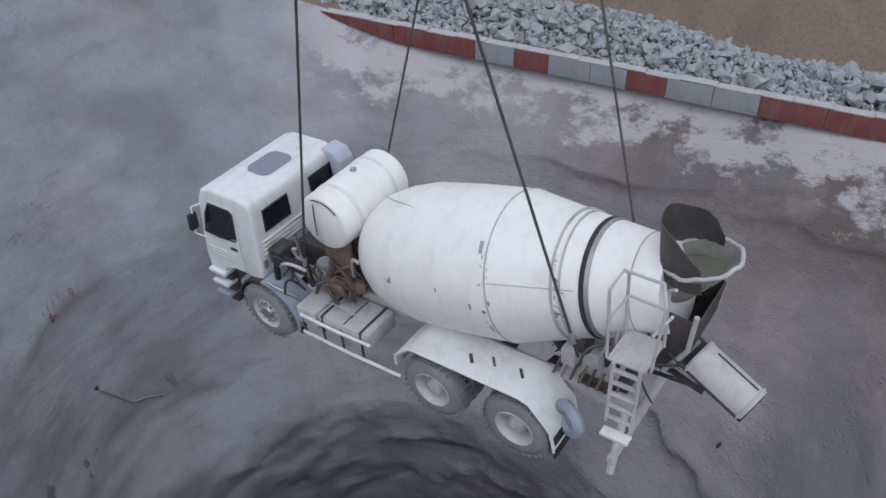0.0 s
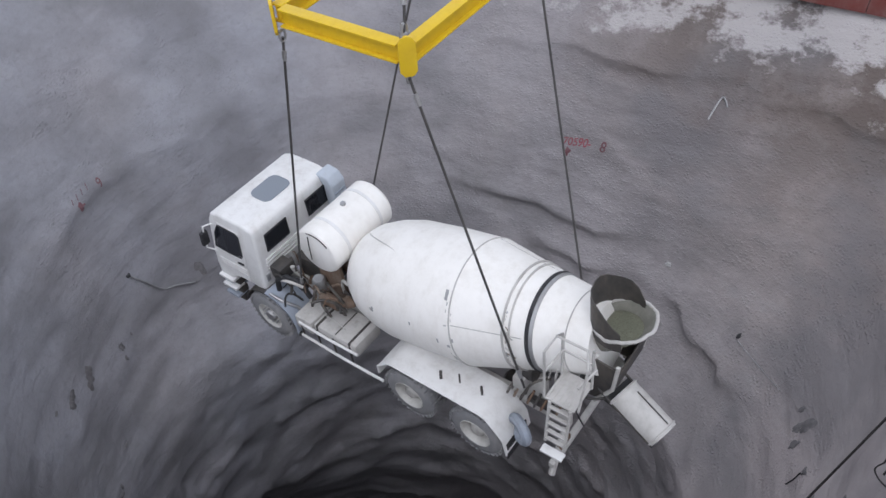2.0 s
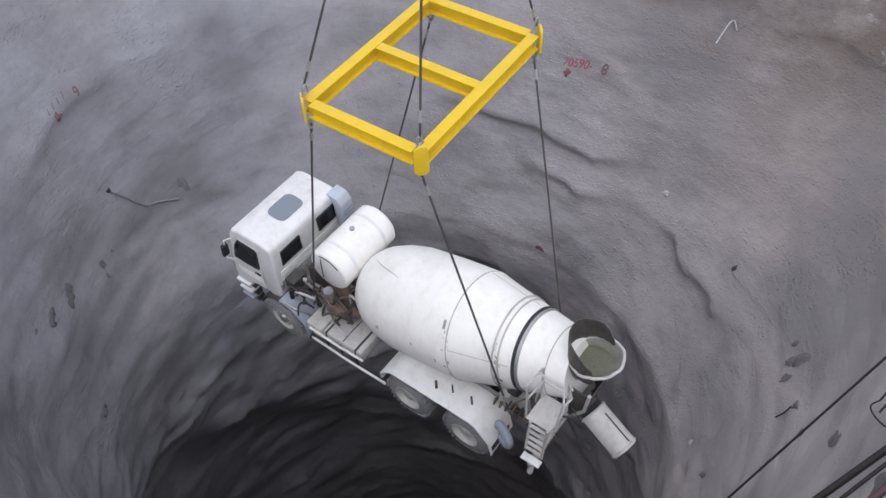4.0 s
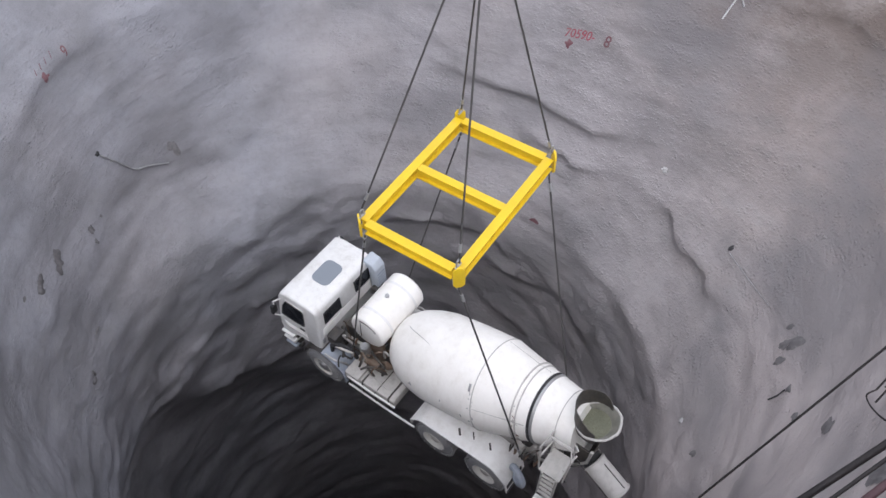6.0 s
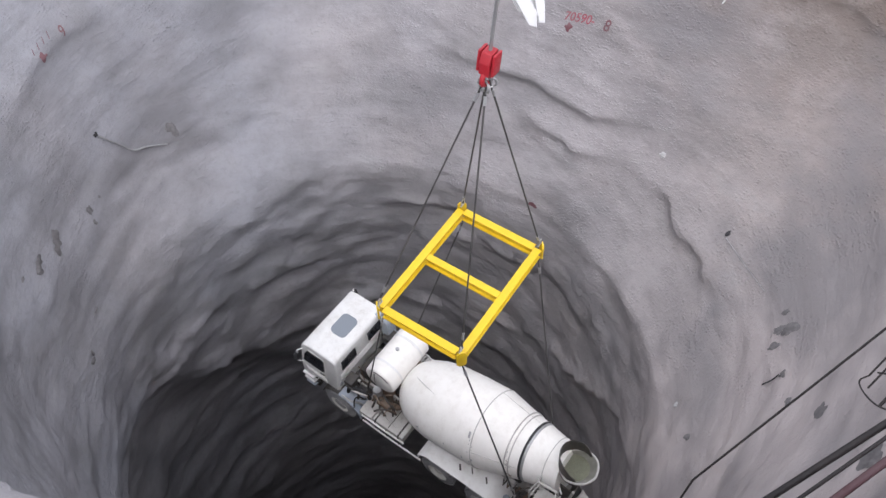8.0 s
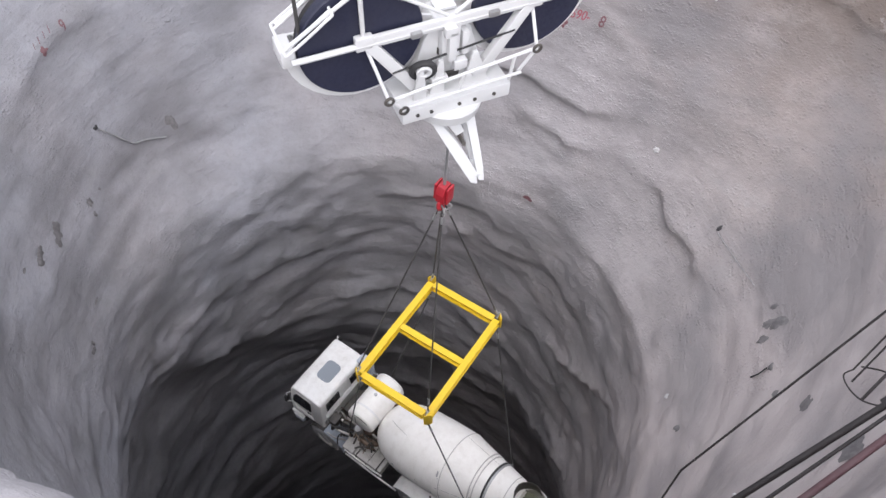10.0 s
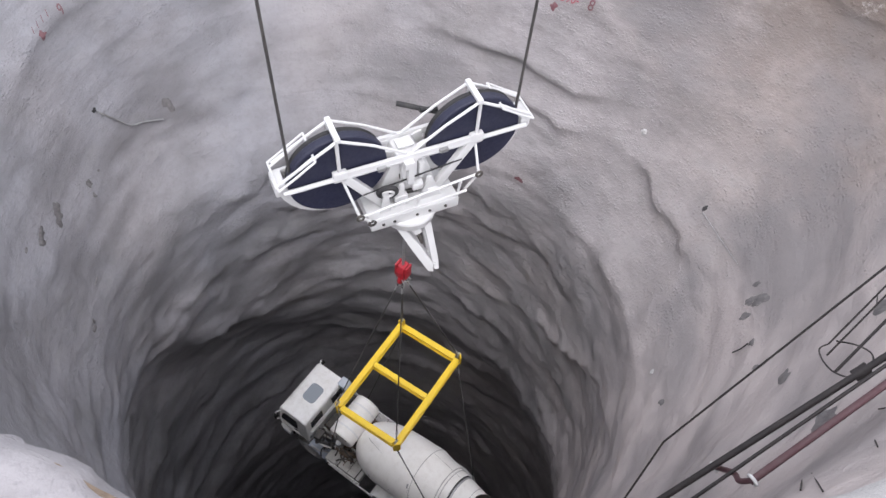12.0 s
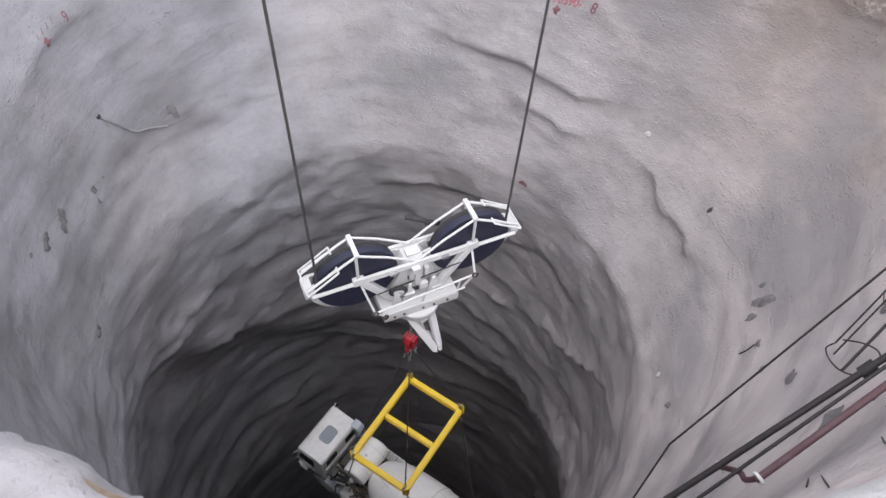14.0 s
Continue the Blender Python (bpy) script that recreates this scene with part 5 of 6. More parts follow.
def build_block():
    """Two-sheave rope block: white frame, dark covered sheaves, turntable and fork."""
    block = thing("rope_block", "white steel crane block with two dark covered sheaves", "crane block")
    for sx in (-1, 1):
        c = 1.28 * sx
        bm = bmn()
        disc_shape(bm, (c, 0.0, -0.03), 0.89, 0.16, ABOUT_Y, 56, 0.02)
        sheave = part("sheave", bm, NAVY, block, "dark navy sheave cover")
        bm = bmn()
        lathe(bm, [(-0.05, 0.84), (-0.05, 0.87), (-0.02, 0.84), (0.02, 0.84), (0.05, 0.87), (0.05, 0.84)], Matrix.Translation((c, 0.13, -0.03)) @ ABOUT_Y, 48, False)
        part("groove", bm, BLACK, sheave)
        bm = bmn()
        disc_shape(bm, (c, 0.22, -0.05), 0.80, 0.06, ABOUT_Y, 56, 0.02)
        part("back_cover", bm, NAVY, sheave)
        # white guard plate: crescent along the lower outer edge
        for y in (0.05, 0.30):
            bm = bmn()
            arc = [(c + 1.07 * math.cos(radians(a)), 1.07 * math.sin(radians(a))) for a in range(180, 361, 12)]
            arc_in = [(c + 0.87 * math.cos(radians(a)), 0.06 + 0.92 * math.sin(radians(a))) for a in range(360, 179, -12)]
            prism(bm, arc + arc_in, y, y + 0.04, 1)
            part("guard_plate", bm, BLOCK_WHITE, block)
        for y in (-0.14, 0.36):
            bm = bmn()
            box(bm, (c, y, 0.0), (0.26, 0.12, 0.22), 0.03)
            part("bearing", bm, BLOCK_WHITE, block, "white bearing housing")
            bm = bmn()
            tube(bm, [(c, y, 0.0), (c + 0.02 * sx, y * 0.9, 0.86)], 0.034, 8)
            part("strut", bm, BLOCK_WHITE, block)
            bm = bmn()
            tube(bm, [(c, y, 0.86), (c + 0.53 * sx, y, 0.54), (c + 1.03 * sx, y, 0.22)], 0.029, 8)
            part("brace", bm, BLOCK_WHITE, block)
            bm = bmn()
            tube(bm, [(c, y, 0.86), (c - 0.62 * sx, y, 0.52), (c - 1.22 * sx, y, 0.10)], 0.027, 8)
            part("brace", bm, BLOCK_WHITE, block)
        bm = bmn()
        box(bm, (c, 0.11, 0.88), (0.10, 0.58, 0.09), 0.02)
        part("top_bar", bm, BLOCK_WHITE, block)
        # rope guide rack at the outer top edge
        for k, y in enumerate((-0.24, -0.13, 0.33, 0.44)):
            bm = bmn()
            tube(bm, [(c + 0.42 * sx, y, 0.64), (c + 0.80 * sx, y, 0.36), (c + 1.08 * sx, y, 0.17)], 0.022, 7)
            part("guide_bar", bm, BLOCK_WHITE, block)
        for u in (0.0, 1.0):
            bm = bmn()
            p = Vector((c + 0.42 * sx, 0, 0.64)).lerp(Vector((c + 1.08 * sx, 0, 0.17)), u)
            tube(bm, [p + Vector((0, -0.24, 0)), p + Vector((0, 0.44, 0))], 0.022, 7)
            part("guide_bar", bm, BLOCK_WHITE, block)
        bm = bmn()
        box(bm, (c + 1.02 * sx, 0.11, -0.03), (0.2, 0.42, 0.26), 0.04)
        part("end_block", bm, BLOCK_WHITE, block)
        # inner guard plates sloping to the turntable
        bm = bmn()
        prism(bm, [(c - 0.15 * sx, -0.02), (c + 0.02 * sx, -0.06), (0.52 * sx, -1.2), (0.30 * sx, -1.2)], -0.20, -0.08, 1, 0.01)
        part("leg", bm, BLOCK_WHITE, block, "white sloping leg")
        bm = bmn()
        prism(bm, [(c - 0.15 * sx, -0.02), (c + 0.02 * sx, -0.06), (0.52 * sx, -1.2), (0.30 * sx, -1.2)], 0.32, 0.42, 1, 0.01)
        part("leg", bm, BLOCK_WHITE, block)
    # main beams through both hubs
    for y in (-0.16, 0.37):
        bm = bmn()
        box(bm, (0, y, 0.0), (2.55, 0.07, 0.17), 0.012)
        part("main_beam", bm, BLOCK_WHITE, block, "white main beam")
        bm = bmn()
        tube(bm, [(-2.28, y, -0.03), (2.28, y, -0.03)], 0.045, 8)
        part("long_bar", bm, BLOCK_WHITE, block)
    # middle tower and cross plate
    bm = bmn()
    prism(bm, [(-0.2, 0.0), (0.2, 0.0), (0.36, -0.3), (0.62, -1.15), (-0.62, -1.15), (-0.36, -0.3)], -0.06, 0.40, 1, 0.02)
    part("middle_body", bm, BLOCK_WHITE, block)
    bm = bmn()
    box(bm, (0, 0.14, 0.06), (0.30, 0.22, 0.05), 0.015)
    part("top_plate", bm, BLOCK_WHITE, block)
    bm = bmn()
    torus(bm, (-0.46, -0.26, -0.66), (0.2, 1, 0.2), 0.16, 0.05, 22, 8)
    part("small_sheave", bm, BLACK, block)
    bm = bmn()
    torus(bm, (-0.46, -0.30, -0.66), (0.2, 1, 0.2), 0.09, 0.03, 22, 8)
    part("sheave_rim", bm, BLOCK_WHITE, block)
    # stiffening fins and brackets on the face of the tower
    for x0, x1, x2, y in ((-0.34, -0.18, -0.10, -0.26), (0.18, 0.36, 0.62, -0.26), (-0.62, -0.50, -0.40, -0.30)):
        bm = bmn()
        prism(bm, [(x0, -1.18), (x2, -1.18), (x1 + 0.04, -0.58), (x1 - 0.03, -0.58)], y, y + 0.05, 1, 0.008)
        part("fin", bm, BLOCK_WHITE, block)
    for x, z, w, h in ((-0.02, -0.35, 0.12, 0.5), (0.12, -0.72, 0.2, 0.16), (-0.2, -0.92, 0.26, 0.1), (0.42, -0.95, 0.2, 0.1), (-0.05, -0.1, 0.18, 0.16)):
        bm = bmn()
        box(bm, (x, -0.24, z), (w, 0.12, h), 0.012)
        part("bracket", bm, BLOCK_WHITE, block)
    # dark boxes on the tower face stand in for the shade of recesses
    for x, z, w in ((-0.14, -0.55, 0.05), (0.26, -0.60, 0.06), (0.05, -1.05, 0.28), (0.5, -1.1, 0.18), (-0.42, -1.08, 0.16)):
        bm = bmn()
        box(bm, (x, -0.075, z), (w, 0.05, 0.11), 0.01)
        part("recess", bm, DARK, block)
    for x, z in ((-0.55, -0.15), (0.62, -0.12)):
        bm = bmn()
        box(bm, (x, -0.2, z + 0.12), (0.16, 0.12, 0.09), 0.02)
        part("clamp", bm, CHROME, block)
    for x, h in ((-0.1, 0.5), (0.08, 0.62), (0.22, 0.4)):
        bm = bmn()
        box(bm, (x, -0.12, -0.62 + h / 2), (0.10, 0.16, h), 0.02)
        part("lug", bm, BLOCK_WHITE, block)
    bm = bmn()
    tube(bm, [(-0.9, -0.2, -0.62), (0.0, -0.22, -0.5), (1.0, -0.2, -0.42)], 0.016, 6)
    part("cable", bm, BLACK, block)
    # turntable and lower beam
    bm = bmn()
    box(bm, (0.02, -0.06, -1.30), (1.75, 0.80, 0.26), 0.03)
    low = part("lower_beam", bm, BLOCK_WHITE, block, "white lower crosshead")
    for x in (-0.62, -0.4, 0.05, 0.3, 0.62):
        bm = bmn()
        tube(bm, [(x, -0.46, -1.30), (x, -0.48, -1.30)], 0.03, 8)
        part("bolt", bm, DARK, low)
    bm = bmn()
    lathe(bm, [(-0.12, 0.42), (-0.1, 0.52), (0.08, 0.56), (0.12, 0.54)], Matrix.Translation((0.02, -0.06, -1.52)) @ ABOUT_Z, 40)
    part("turntable", bm, BLOCK_WHITE, block)
    for line in ([(-1.08, -0.52, -0.80), (1.21, -0.52, -0.56)], [(-0.86, -0.52, -1.02), (1.0, -0.52, -0.95)], [(1.21, -0.52, -0.56), (0.95, -0.45, -1.05)], [(-1.08, -0.52, -0.80), (-0.86, -0.52, -1.02)], [(0.86, -0.52, -0.62), (0.82, -0.5, -1.05)], [(0.05, -0.52, -0.7), (0.0, -0.5, -1.02)],
                 [(1.21, -0.52, -0.56), (1.28, -0.12, -0.1)], [(-1.08, -0.52, -0.80), (-1.25, -0.12, -0.1)]):
        bm = bmn()
        tube(bm, line, 0.026, 7)
        part("hand_rail", bm, BLOCK_WHITE, block)
    for x, z in ((-1.08, -0.80), (1.21, -0.56), (-0.86, -1.05)):
        bm = bmn()
        torus(bm, (x, -0.54, z), (0, 1, 0), 0.06, 0.024, 16, 6)
        part("eye", bm, DARK, block)
    # yoke hanging from the turntable: two cheek plates that meet at a pin
    bm = bmn()
    box(bm, (0.03, -0.10, -1.68), (0.74, 0.42, 0.10), 0.02)
    yoke = part("yoke", bm, BLOCK_WHITE, block, "white steel yoke under the turntable")
    for y in (-0.34, -0.06):
        for line in ([(-0.33, -1.70), (-0.20, -1.70), (0.10, -2.12), (0.30, -2.50), (0.28, -2.64), (0.17, -2.60), (-0.06, -2.20)], [(0.22, -1.70), (0.38, -1.70), (0.42, -2.45), (0.40, -2.62), (0.31, -2.60), (0.28, -2.30)]):
            bm = bmn()
            prism(bm, line, y, y + 0.06, 1, 0.008)
            part("cheek", bm, BLOCK_WHITE, yoke)
    for x, z, r in ((0.12, -2.02, 0.035), (0.33, -2.52, 0.045)):
        bm = bmn()
        tube(bm, [(x, -0.40, z), (x, 0.06, z)], r, 10)
        part("pin", bm, DARK if r < 0.04 else BLOCK_WHITE, yoke)
    bm = bmn()
    prism(bm, [(-0.12, -1.72), (0.10, -1.72), (0.20, -1.95), (0.06, -1.98)], -0.28, 0.0, 1, 0.01)
    part("web", bm, BLOCK_WHITE, yoke)
    for ob in [yoke] + list(yoke.children):
        for v in ob.data.vertices:
            down = min(v.co.z + 1.7, 0)
            v.co.y += down * 0.55
            v.co.z += down * 0.18
    bm = bmn()
    tube(bm, [(0.45, 0.5, 0.36), (0.78, 0.5, 0.26)], 0.05, 8)
    tube(bm, [(0.12, 0.8, 0.36), (0.78, 0.5, 0.2)], 0.05, 8)
    part("rope_tail", bm, BLACK, block)
    return block


def hoist_rope(sx):
    ob = thing("hoist_rope", "dark steel hoist rope running up from the block", "rope", "hoist ropes")
    bm = bmn()
    x = 2.10 * sx
    tube(bm, [(x, 0.0, 0.25), (x + 0.22 * sx, 0.0, 10.0), (x + 0.9 * sx, 0.0, 42.0)], 0.026, 8)
    part("rope", bm, ROPE, ob)
    return ob


# ---- pipes, ladder and marks on the shaft wall ----
def wall_at(b, z, inward=0.0):
    """A point on the sprayed wall with its relief, some way into the shaft."""
    top = float(by_bearing(TOPS, b))
    r = float(shaft_radius(b, z)) - float(wall_relief(np.array([b]), np.array([z]), np.array([top]))[0]) - inward
    return Vector((AXIS[0] + r * math.sin(radians(b)), AXIS[1] + r * math.cos(radians(b)), z))


def bent(points, n=10):
    """A smooth line through a few points."""
    pts = [Vector(p) for p in points]
    out = []
    for k in range(len(pts) - 1):
        p0, p1, p2, p3 = pts[max(k - 1, 0)], pts[k], pts[k + 1], pts[min(k + 2, len(pts) - 1)]
        for j in range(n):
            u = j / n
            out.append(0.5 * ((2 * p1) + (p2 - p0) * u + (2 * p0 - 5 * p1 + 4 * p2 - p3) * u * u + (3 * p1 - p0 - 3 * p2 + p3) * u ** 3))
    return out + [pts[-1]]


def build_pipes():
    def pipe(name, label, points, r, mat, category="pipe", ahead=4.0, behind=3.0):
        """A pipe down the wall; it runs on past both ends."""
        ob = thing(name, label, category)
        pts = [Vector(p) for p in points]
        pts = [pts[0] + (pts[0] - pts[1]).normalized() * ahead] + pts + [pts[-1] + (pts[-1] - pts[-2]).normalized() * behind]
        bm = bmn()
        tube(bm, pts, r, 12)
        part("run", bm, mat, ob)
        return ob
    pipe("cable_hose", "thin dark hose hanging down the shaft wall", [(8.76, 8.69, -2.47), (5.75, 6.81, -7.22), (5.07, 5.81, -7.92)], 0.024, PIPE_DARK, "hose")
    main = pipe("supply_pipe", "dark steel supply pipe running down the shaft wall", [(7.83, 6.33, -1.77), (4.86, 4.6, -4.23)], 0.06, PIPE_DARK)
    bm = bmn()
    along = (Vector((4.86, 4.6, -4.23)) - Vector((7.83, 6.33, -1.77))).normalized()
    tube(bm, [Vector((7.54, 6.17, -2.05)) - along * 0.14, Vector((7.54, 6.17, -2.05)), Vector((7.54, 6.17, -2.05)) + along * 0.14], 0.105, 12)
    part("coupling", bm, PIPE_DARK, main)
    red = pipe("drain_pipe", "faded red steel pipe running down the shaft wall", [(7.6, 5.72, -1.61), (5.61, 4.29, -2.48)], 0.062, PIPE_RED, behind=0.05)
    bm = bmn()
    tube(bm, bent([(5.61, 4.29, -2.48), (5.55, 4.4, -2.85), (5.62, 4.68, -3.24), (5.71, 5.21, -4.37)]), 0.05, 10)
    part("elbow", bm, PIPE_RED, red)
    for p in ((5.61, 4.29, -2.48), (5.70, 5.15, -4.25)):
        bm = bmn()
        torus(bm, p, (0.8, 0.55, 0.3), 0.09, 0.03, 14, 6)
        part("flange", bm, BLOCK_WHITE, red)
    pipe("thin_pipe", "thin steel pipe beside the red one", [(7.69, 6.07, -1.61), (5.09, 4.33, -3.35)], 0.032, PIPE_DARK)
    # caged ladder beside the pipes
    ladder = thing("caged_ladder", "rusty steel ladder with safety hoops on the shaft wall", "ladder")
    step = Vector((0.95, 0.95, 0.75))
    for p in ((8.33, 7.95, -4.22), (8.18, 7.62, -4.12), (7.92, 6.92, -3.50)):
        bm = bmn()
        tube(bm, [Vector(p), Vector(p) + step * 4.5], 0.020 if p[1] > 7 else 0.03, 8)
        part("rail", bm, PIPE_DARK, ladder)
    for k in range(12):
        bm = bmn()
        tube(bm, [Vector((8.33, 7.95, -4.22)) + step * (0.9 + 0.3 * k), Vector((8.18, 7.62, -4.12)) + step * (0.9 + 0.3 * k)], 0.012, 6)
        part("rung", bm, PIPE_DARK, ladder)
    for k in range(3):
        bm = bmn()
        hoop = [(8.33, 7.95, -4.22), (8.16, 7.86, -4.30), (8.0, 7.42, -3.98), (7.90, 6.92, -3.50), (7.98, 6.62, -3.08), (8.22, 6.72, -2.86), (8.42, 7.10, -3.02), (8.46, 7.55, -3.5), (8.38, 7.90, -4.0)]
        tube(bm, bent([Vector(p) + step * (1.3 * k) for p in hoop], 6), 0.016, 6)
        part("hoop", bm, PIPE_DARK, ladder)
    rods = [((117.0, -2.62), (123.7, -1.3)), ((114.0, -2.65), (115.4, -2.45)), ((124.3, -2.74), (132.8, -0.7)), ((125.6, -2.72), (132.0, -1.27)), ((110.5, -3.2), (113.5, -2.9))]
    for (b0, z0), (b1, z1) in rods:
        rod = thing("anchor_rod", "thin steel anchor rod sticking out of the sprayed wall", "rod", "anchor rods")
        bm = bmn()
        tube(bm, [wall_at(b0, z0, -0.05), wall_at(b1, z1, 0.12)], 0.014, 6)
        part("bar", bm, PIPE_DARK, rod)


def wall_patch(name, label, category, mat, b, z, w, h, seed, lift=0.035):
    """An uneven thin stain or crust that follows the wall."""
    rng = random.Random(seed)
    n = 22
    bm = bmn()
    r = float(shaft_radius(b, z))
    mid = bm.verts.new(wall_at(b, z, lift))
    loop, half = [], []
    wob = [rng.uniform(0.35, 1.25) for _ in range(n)]
    wob = [(wob[k - 1] + 2 * wob[k] + wob[(k + 1) % n]) / 4 for k in range(n)]
    for k in range(n):
        a = 2 * math.pi * k / n
        for share, store in ((0.5, half), (1.0, loop)):
            db = math.degrees(w / 2 * wob[k] * share * math.cos(a) / r)
            store.append(bm.verts.new(wall_at(b + db, z + h / 2 * wob[k] * share * math.sin(a), lift if share < 1 else lift * 0.4)))
    for k in range(n):
        j = (k + 1) % n
        bm.faces.new((mid, half[j], half[k]))
        bm.faces.new((half[k], half[j], loop[j], loop[k]))
    bmesh.ops.recalc_face_normals(bm, faces=bm.faces[:])
    return tagged(new(name, mesh_of(name, bm, mat)), label, category)


def wall_stroke(name, label, category, mat, line, r=0.02, lift=0.0):
    bm = bmn()
    tube(bm, bent([wall_at(b, z, lift) for b, z in line], 6), r, 6)
    return tagged(new(name, mesh_of(name, bm, mat)), label, category)


def wall_writing(text, b, z, size, mat, slope=0.0):
    """Survey figures sprayed on the wall, in the built-in face, bent onto the wall by a short projection."""
    cu = bpy.data.curves.new("survey_mark", "FONT")
    cu.body, cu.size, cu.offset, cu.align_x = text, size, 0.012 * size, "CENTER"
    tmp = bpy.data.objects.new("tmp", cu)
    scene.collection.objects.link(tmp)
    bpy.context.view_layer.update()
    me = bpy.data.meshes.new_from_object(tmp.evaluated_get(bpy.context.evaluated_depsgraph_get()))
    bpy.data.objects.remove(tmp)
    bm = bmn()
    bm.from_mesh(me)
    bmesh.ops.subdivide_edges(bm, edges=[e for e in bm.edges if e.calc_length() > size * 0.25], cuts=2)
    r = float(shaft_radius(b, z))
    for v in bm.verts:
        x, y = v.co.x, v.co.y + slope * v.co.x
        v.co = wall_at(b + math.degrees(x / r), z + y, 0.02)
    ob = new("survey_mark", mesh_of("survey_mark", bm, mat, False))
    return tagged(ob, "red sprayed survey figures on the wall", "marking", "survey marks")


def build_marks():
    wall_writing("70590-", 27.3, -5.0, 0.30, SPRAY_RED, 0.14)
    wall_writing("8", 31.9, -4.95, 0.38, SPRAY_DARK)
    wall_patch("paint_blot", "dark red blot of survey paint on the wall", "marking", SPRAY_DARK, 26.0, -5.2, 0.26, 0.24, 1)
    wall_patch("paint_blot", "dark red blot of survey paint on the wall", "marking", SPRAY_DARK, 297.9, -4.25, 0.24, 0.22, 2)
    wall_writing("9", 302.5, -4.15, 0.30, SPRAY_DARK, 0.3)
    for k in range(4):
        wall_stroke("survey_mark", "faint dark bar of survey paint on the wall", "marking", SPRAY_DARK, [(297.0 + 1.1 * k, -4.14 + 0.03 * k), (297.35 + 1.1 * k, -4.03 + 0.04 * k)], 0.009)
    for k, (b, z, w, h) in enumerate(((311.7, -7.63, 0.34, 0.46), (289.0, -7.65, 0.26, 0.30), (288.2, -7.95, 0.12, 0.2), (280.3, -7.22, 0.30, 0.34), (279.2, -7.36, 0.30, 0.34), (278.4, -7.46, 0.22, 0.3), (274.2, -7.1, 0.34, 0.2), (273.0, -7.2, 0.36, 0.24), (269.5, -6.9, 0.2, 0.1), (292.2, -7.65, 0.1, 0.1),
                                      (84.9, -6.71, 0.18, 0.22), (88.0, -6.65, 0.34, 0.5), (87.2, -6.85, 0.3, 0.4), (89.6, -7.0, 0.26, 0.34), (95.2, -6.71, 0.24, 0.24), (100.2, -6.44, 0.26, 0.2), (104.0, -5.51, 0.5, 0.3), (114.3, -3.72, 0.8, 0.6), (265.8, -9.74, 0.3, 0.18), (267.0, -9.6, 0.12, 0.3), (275.2, -9.28, 0.3, 0.06), (100.7, -9.07, 0.2, 0.16), (97.0, -3.9, 0.5, 0.6))):
        wall_patch("damp_spot", "dark damp spot on the sprayed concrete", "stain", DAMP, b, z, w, h, 30 + k, 0.045 if b > 180 else 0.03)
    wall_stroke("bent_rod", "bent pale steel rod caught in the sprayed wall", "rod", CHROME, [(298.6, -6.53), (300.6, -6.95), (302.9, -7.43), (305.5, -7.6), (309.4, -7.9)], 0.025, 0.06)
    wall_patch("paint_blot", "dark end of a buried bar", "bolt", BLACK, 298.4, -6.5, 0.16, 0.14, 5, 0.04)
    wall_stroke("bent_rod", "thin steel rod leaning on the sprayed wall", "rod", CHROME, [(68.4, -7.3), (73.5, -7.25), (79.9, -7.05)], 0.009, 0.05)
    wall_patch("paint_blot", "dark bar end in the wall", "bolt", BLACK, 67.9, -7.25, 0.12, 0.18, 6, 0.03)
    wall_patch("pale_lump", "pale lump of concrete on the wall", "lump", PALE, 50.3, -7.0, 0.26, 0.2, 7, 0.08)
    wall_patch("pale_lump", "pale lump of concrete on the wall", "lump", PALE, 92.9, -9.46, 0.2, 0.16, 8, 0.06)
    wall_stroke("bent_rod", "short dark hook of wire in the wall", "rod", BLACK, [(95.4, -7.23), (95.6, -6.95), (95.2, -6.75)], 0.018, 0.06)
    wall_stroke("bent_rod", "pale bent strip hanging on the wall", "rod", CHROME, [(44.7, -3.45), (44.8, -2.95), (46.0, -3.1)], 0.025, 0.05)
    wall_patch("paint_blot", "faint red smear of survey paint", "marking", SPRAY_DARK, 32.3, -10.05, 0.4, 0.18, 9, 0.006)


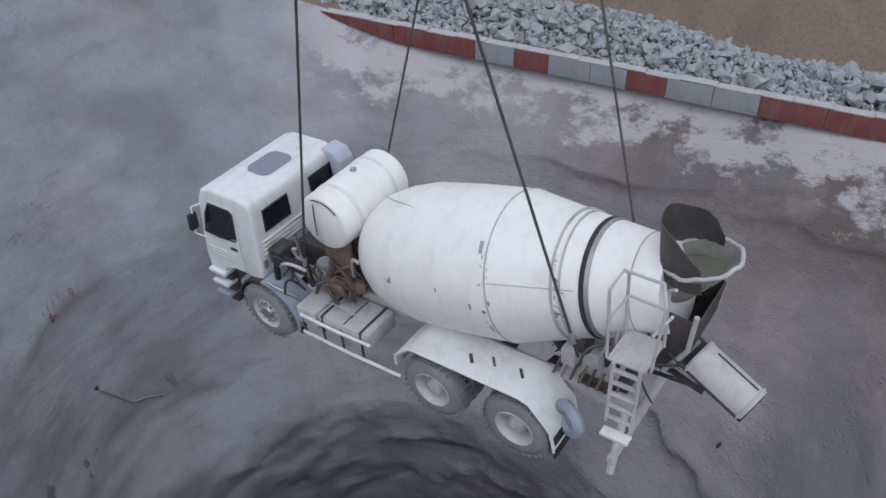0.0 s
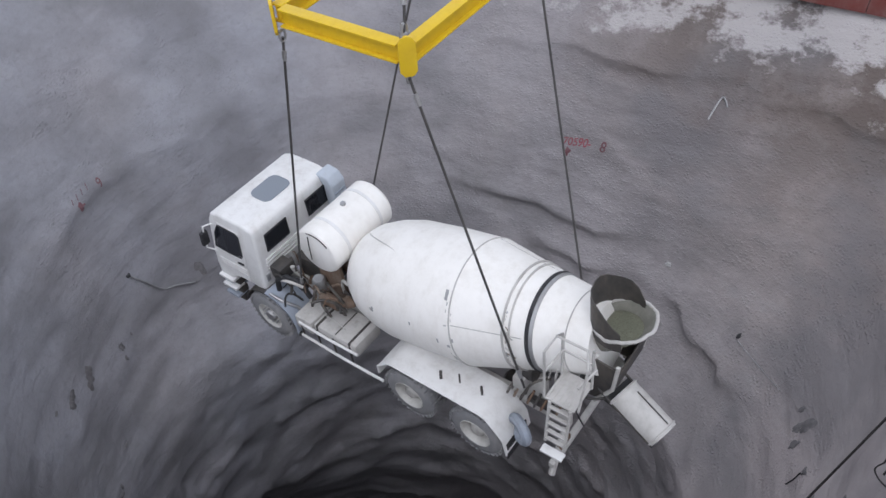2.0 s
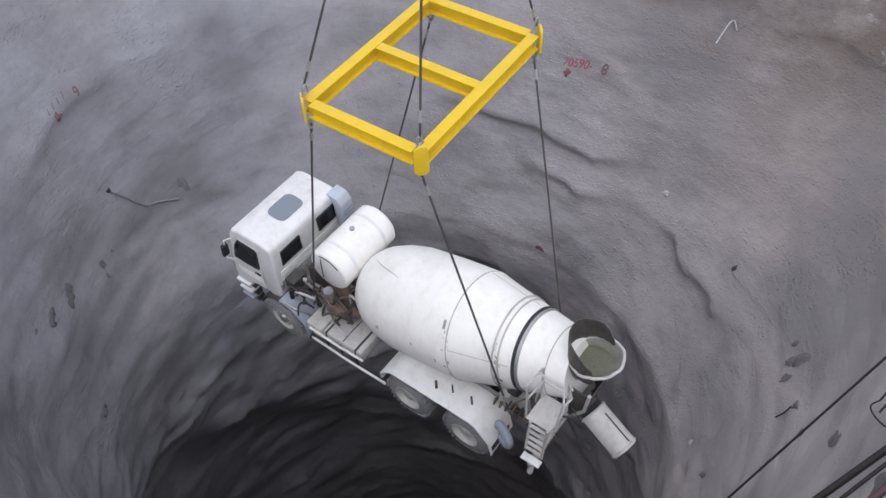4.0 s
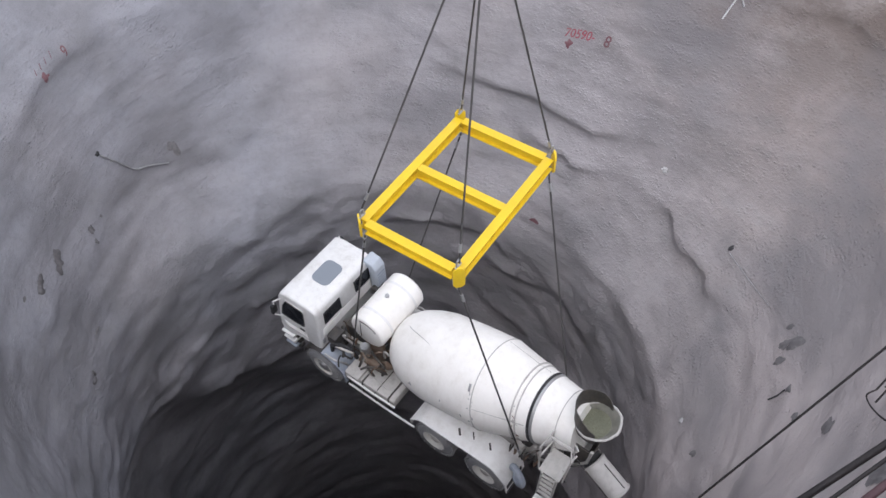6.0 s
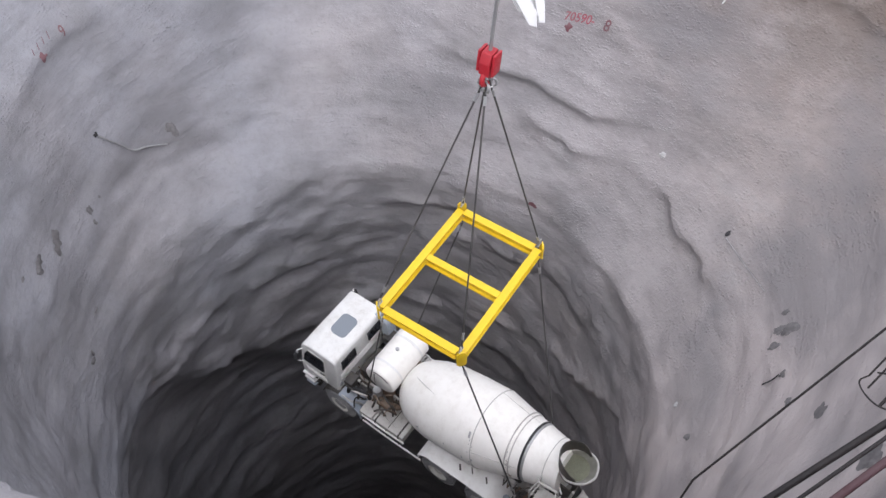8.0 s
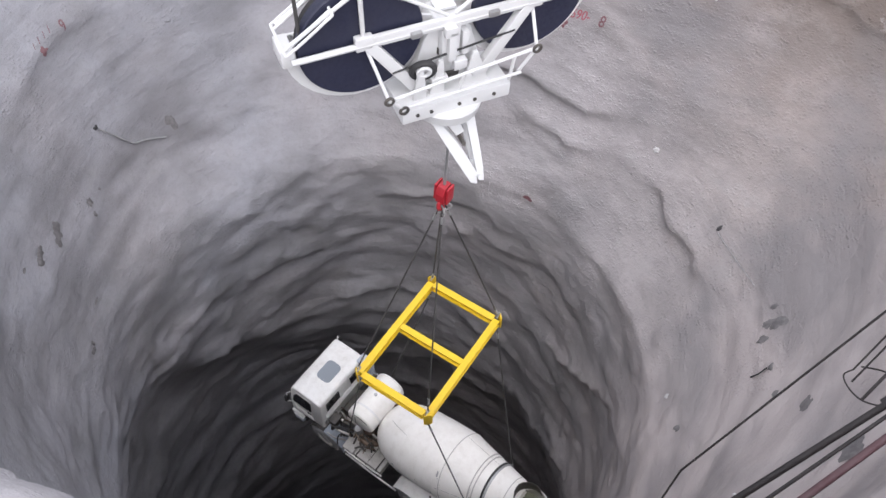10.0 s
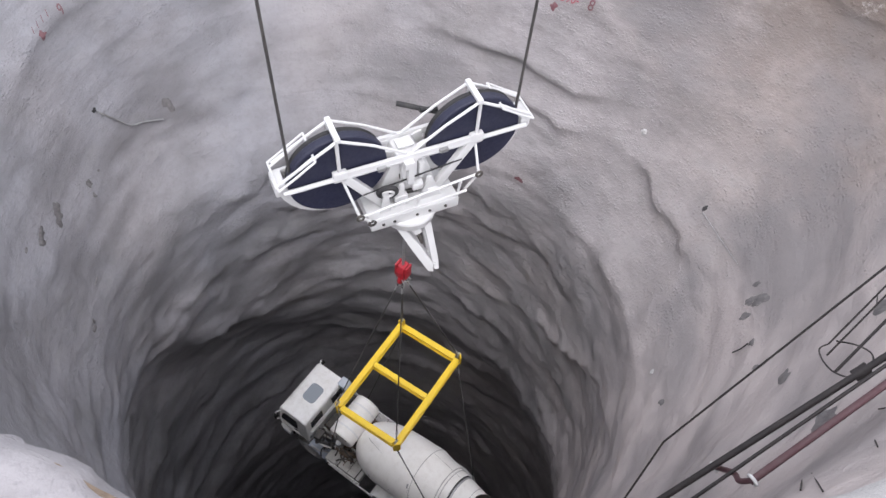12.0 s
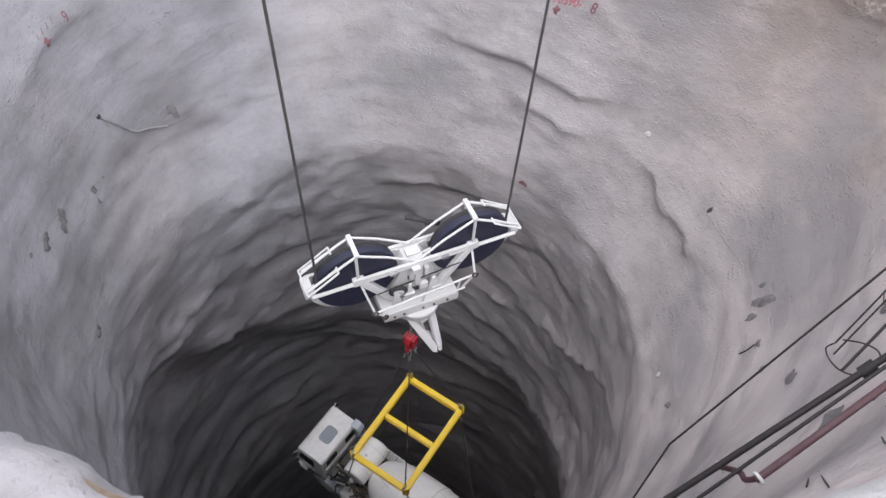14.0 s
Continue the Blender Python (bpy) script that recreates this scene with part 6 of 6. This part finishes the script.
def pale_apron(b0, b1, depth, label, mat):
    """A pale crust over the near rim of the shaft."""
    cols, rows = 40, 16
    b = np.linspace(b0, b1, cols)[None, :]
    u = np.linspace(0, 1, rows)[:, None]
    top = (by_bearing(TOPS, b - 8) + by_bearing(TOPS, b) + by_bearing(TOPS, b + 8)) / 3
    r0 = shaft_radius(b, top) - wall_relief(b, top, top)
    R = r0 - 0.22 + depth * u + 0.10 * layered(b * 0.2, u * 2, b * 0, 91, 3)
    Z = top + 0.16 - 0.5 * np.clip(1 - u / 0.08, 0, 1) ** 2 + 0.05 * layered(b * 0.5, u * 6, b * 0, 92, 3)
    X, Y = AXIS[0] + R * np.sin(np.radians(b)), AXIS[1] + R * np.cos(np.radians(b))
    tagged(sheet("pavement", X, Y, Z, mat), label, "crust", kind="structure")


TRUCK_OB = build_truck()
FRAME_OB = build_frame()
HOOK_OB = build_hook()
BLOCK_OB = build_block()
RIG_IN_TRUCK = pose(*TRUCK[9][1:]).inverted() @ pose(*RIG[9][1:])
LOWER = [rope_thing(RIG_IN_TRUCK @ Vector((x, y, -DEEP - 0.2)), end) for (x, y), end in zip(CORNERS, [(-0.72, -0.85, 1.1), (-5.40, -0.90, 1.70), (-5.40, 0.90, 1.72), (-0.72, 0.88, 1.1)])]
UPPER = [rope_thing((x, y, 0.2), (0.03 * x, 0.03 * y, HOOK_Z - 0.2), 0.017) for x, y in CORNERS]
ROPES = [hoist_rope(-1), hoist_rope(1)]
build_pipes()
build_marks()
pale_apron(127, 160, 4.0, "pale gravel crust over the near rim", PALE)
pale_apron(176, 214, 4.0, "pale smooth crust over the near rim", SHOTCRETE)


def motions():
    truck = poses(TRUCK)
    rig = poses(RIG)
    upright = [(t, pose(x, y, z, 0, 0, rz)) for t, x, y, z, rx, ry, rz in RIG]
    walk(TRUCK_OB, truck)
    # the slings under the frame keep to its eyes
    hang = [(t, Matrix.Translation(r.translation - (m @ RIG_IN_TRUCK).translation) @ m) for (t, m), (_, r) in zip(truck, rig)]
    for ob in LOWER:
        walk(ob, hang)
    walk(FRAME_OB, rig)
    for ob in UPPER:
        walk(ob, upright)
    walk(HOOK_OB, [(t, m @ Matrix.Translation((0, 0, HOOK_Z))) for t, m in upright])
    block = poses(BLOCK)
    walk(BLOCK_OB, block)
    for ob in ROPES:
        walk(ob, block)


motions()
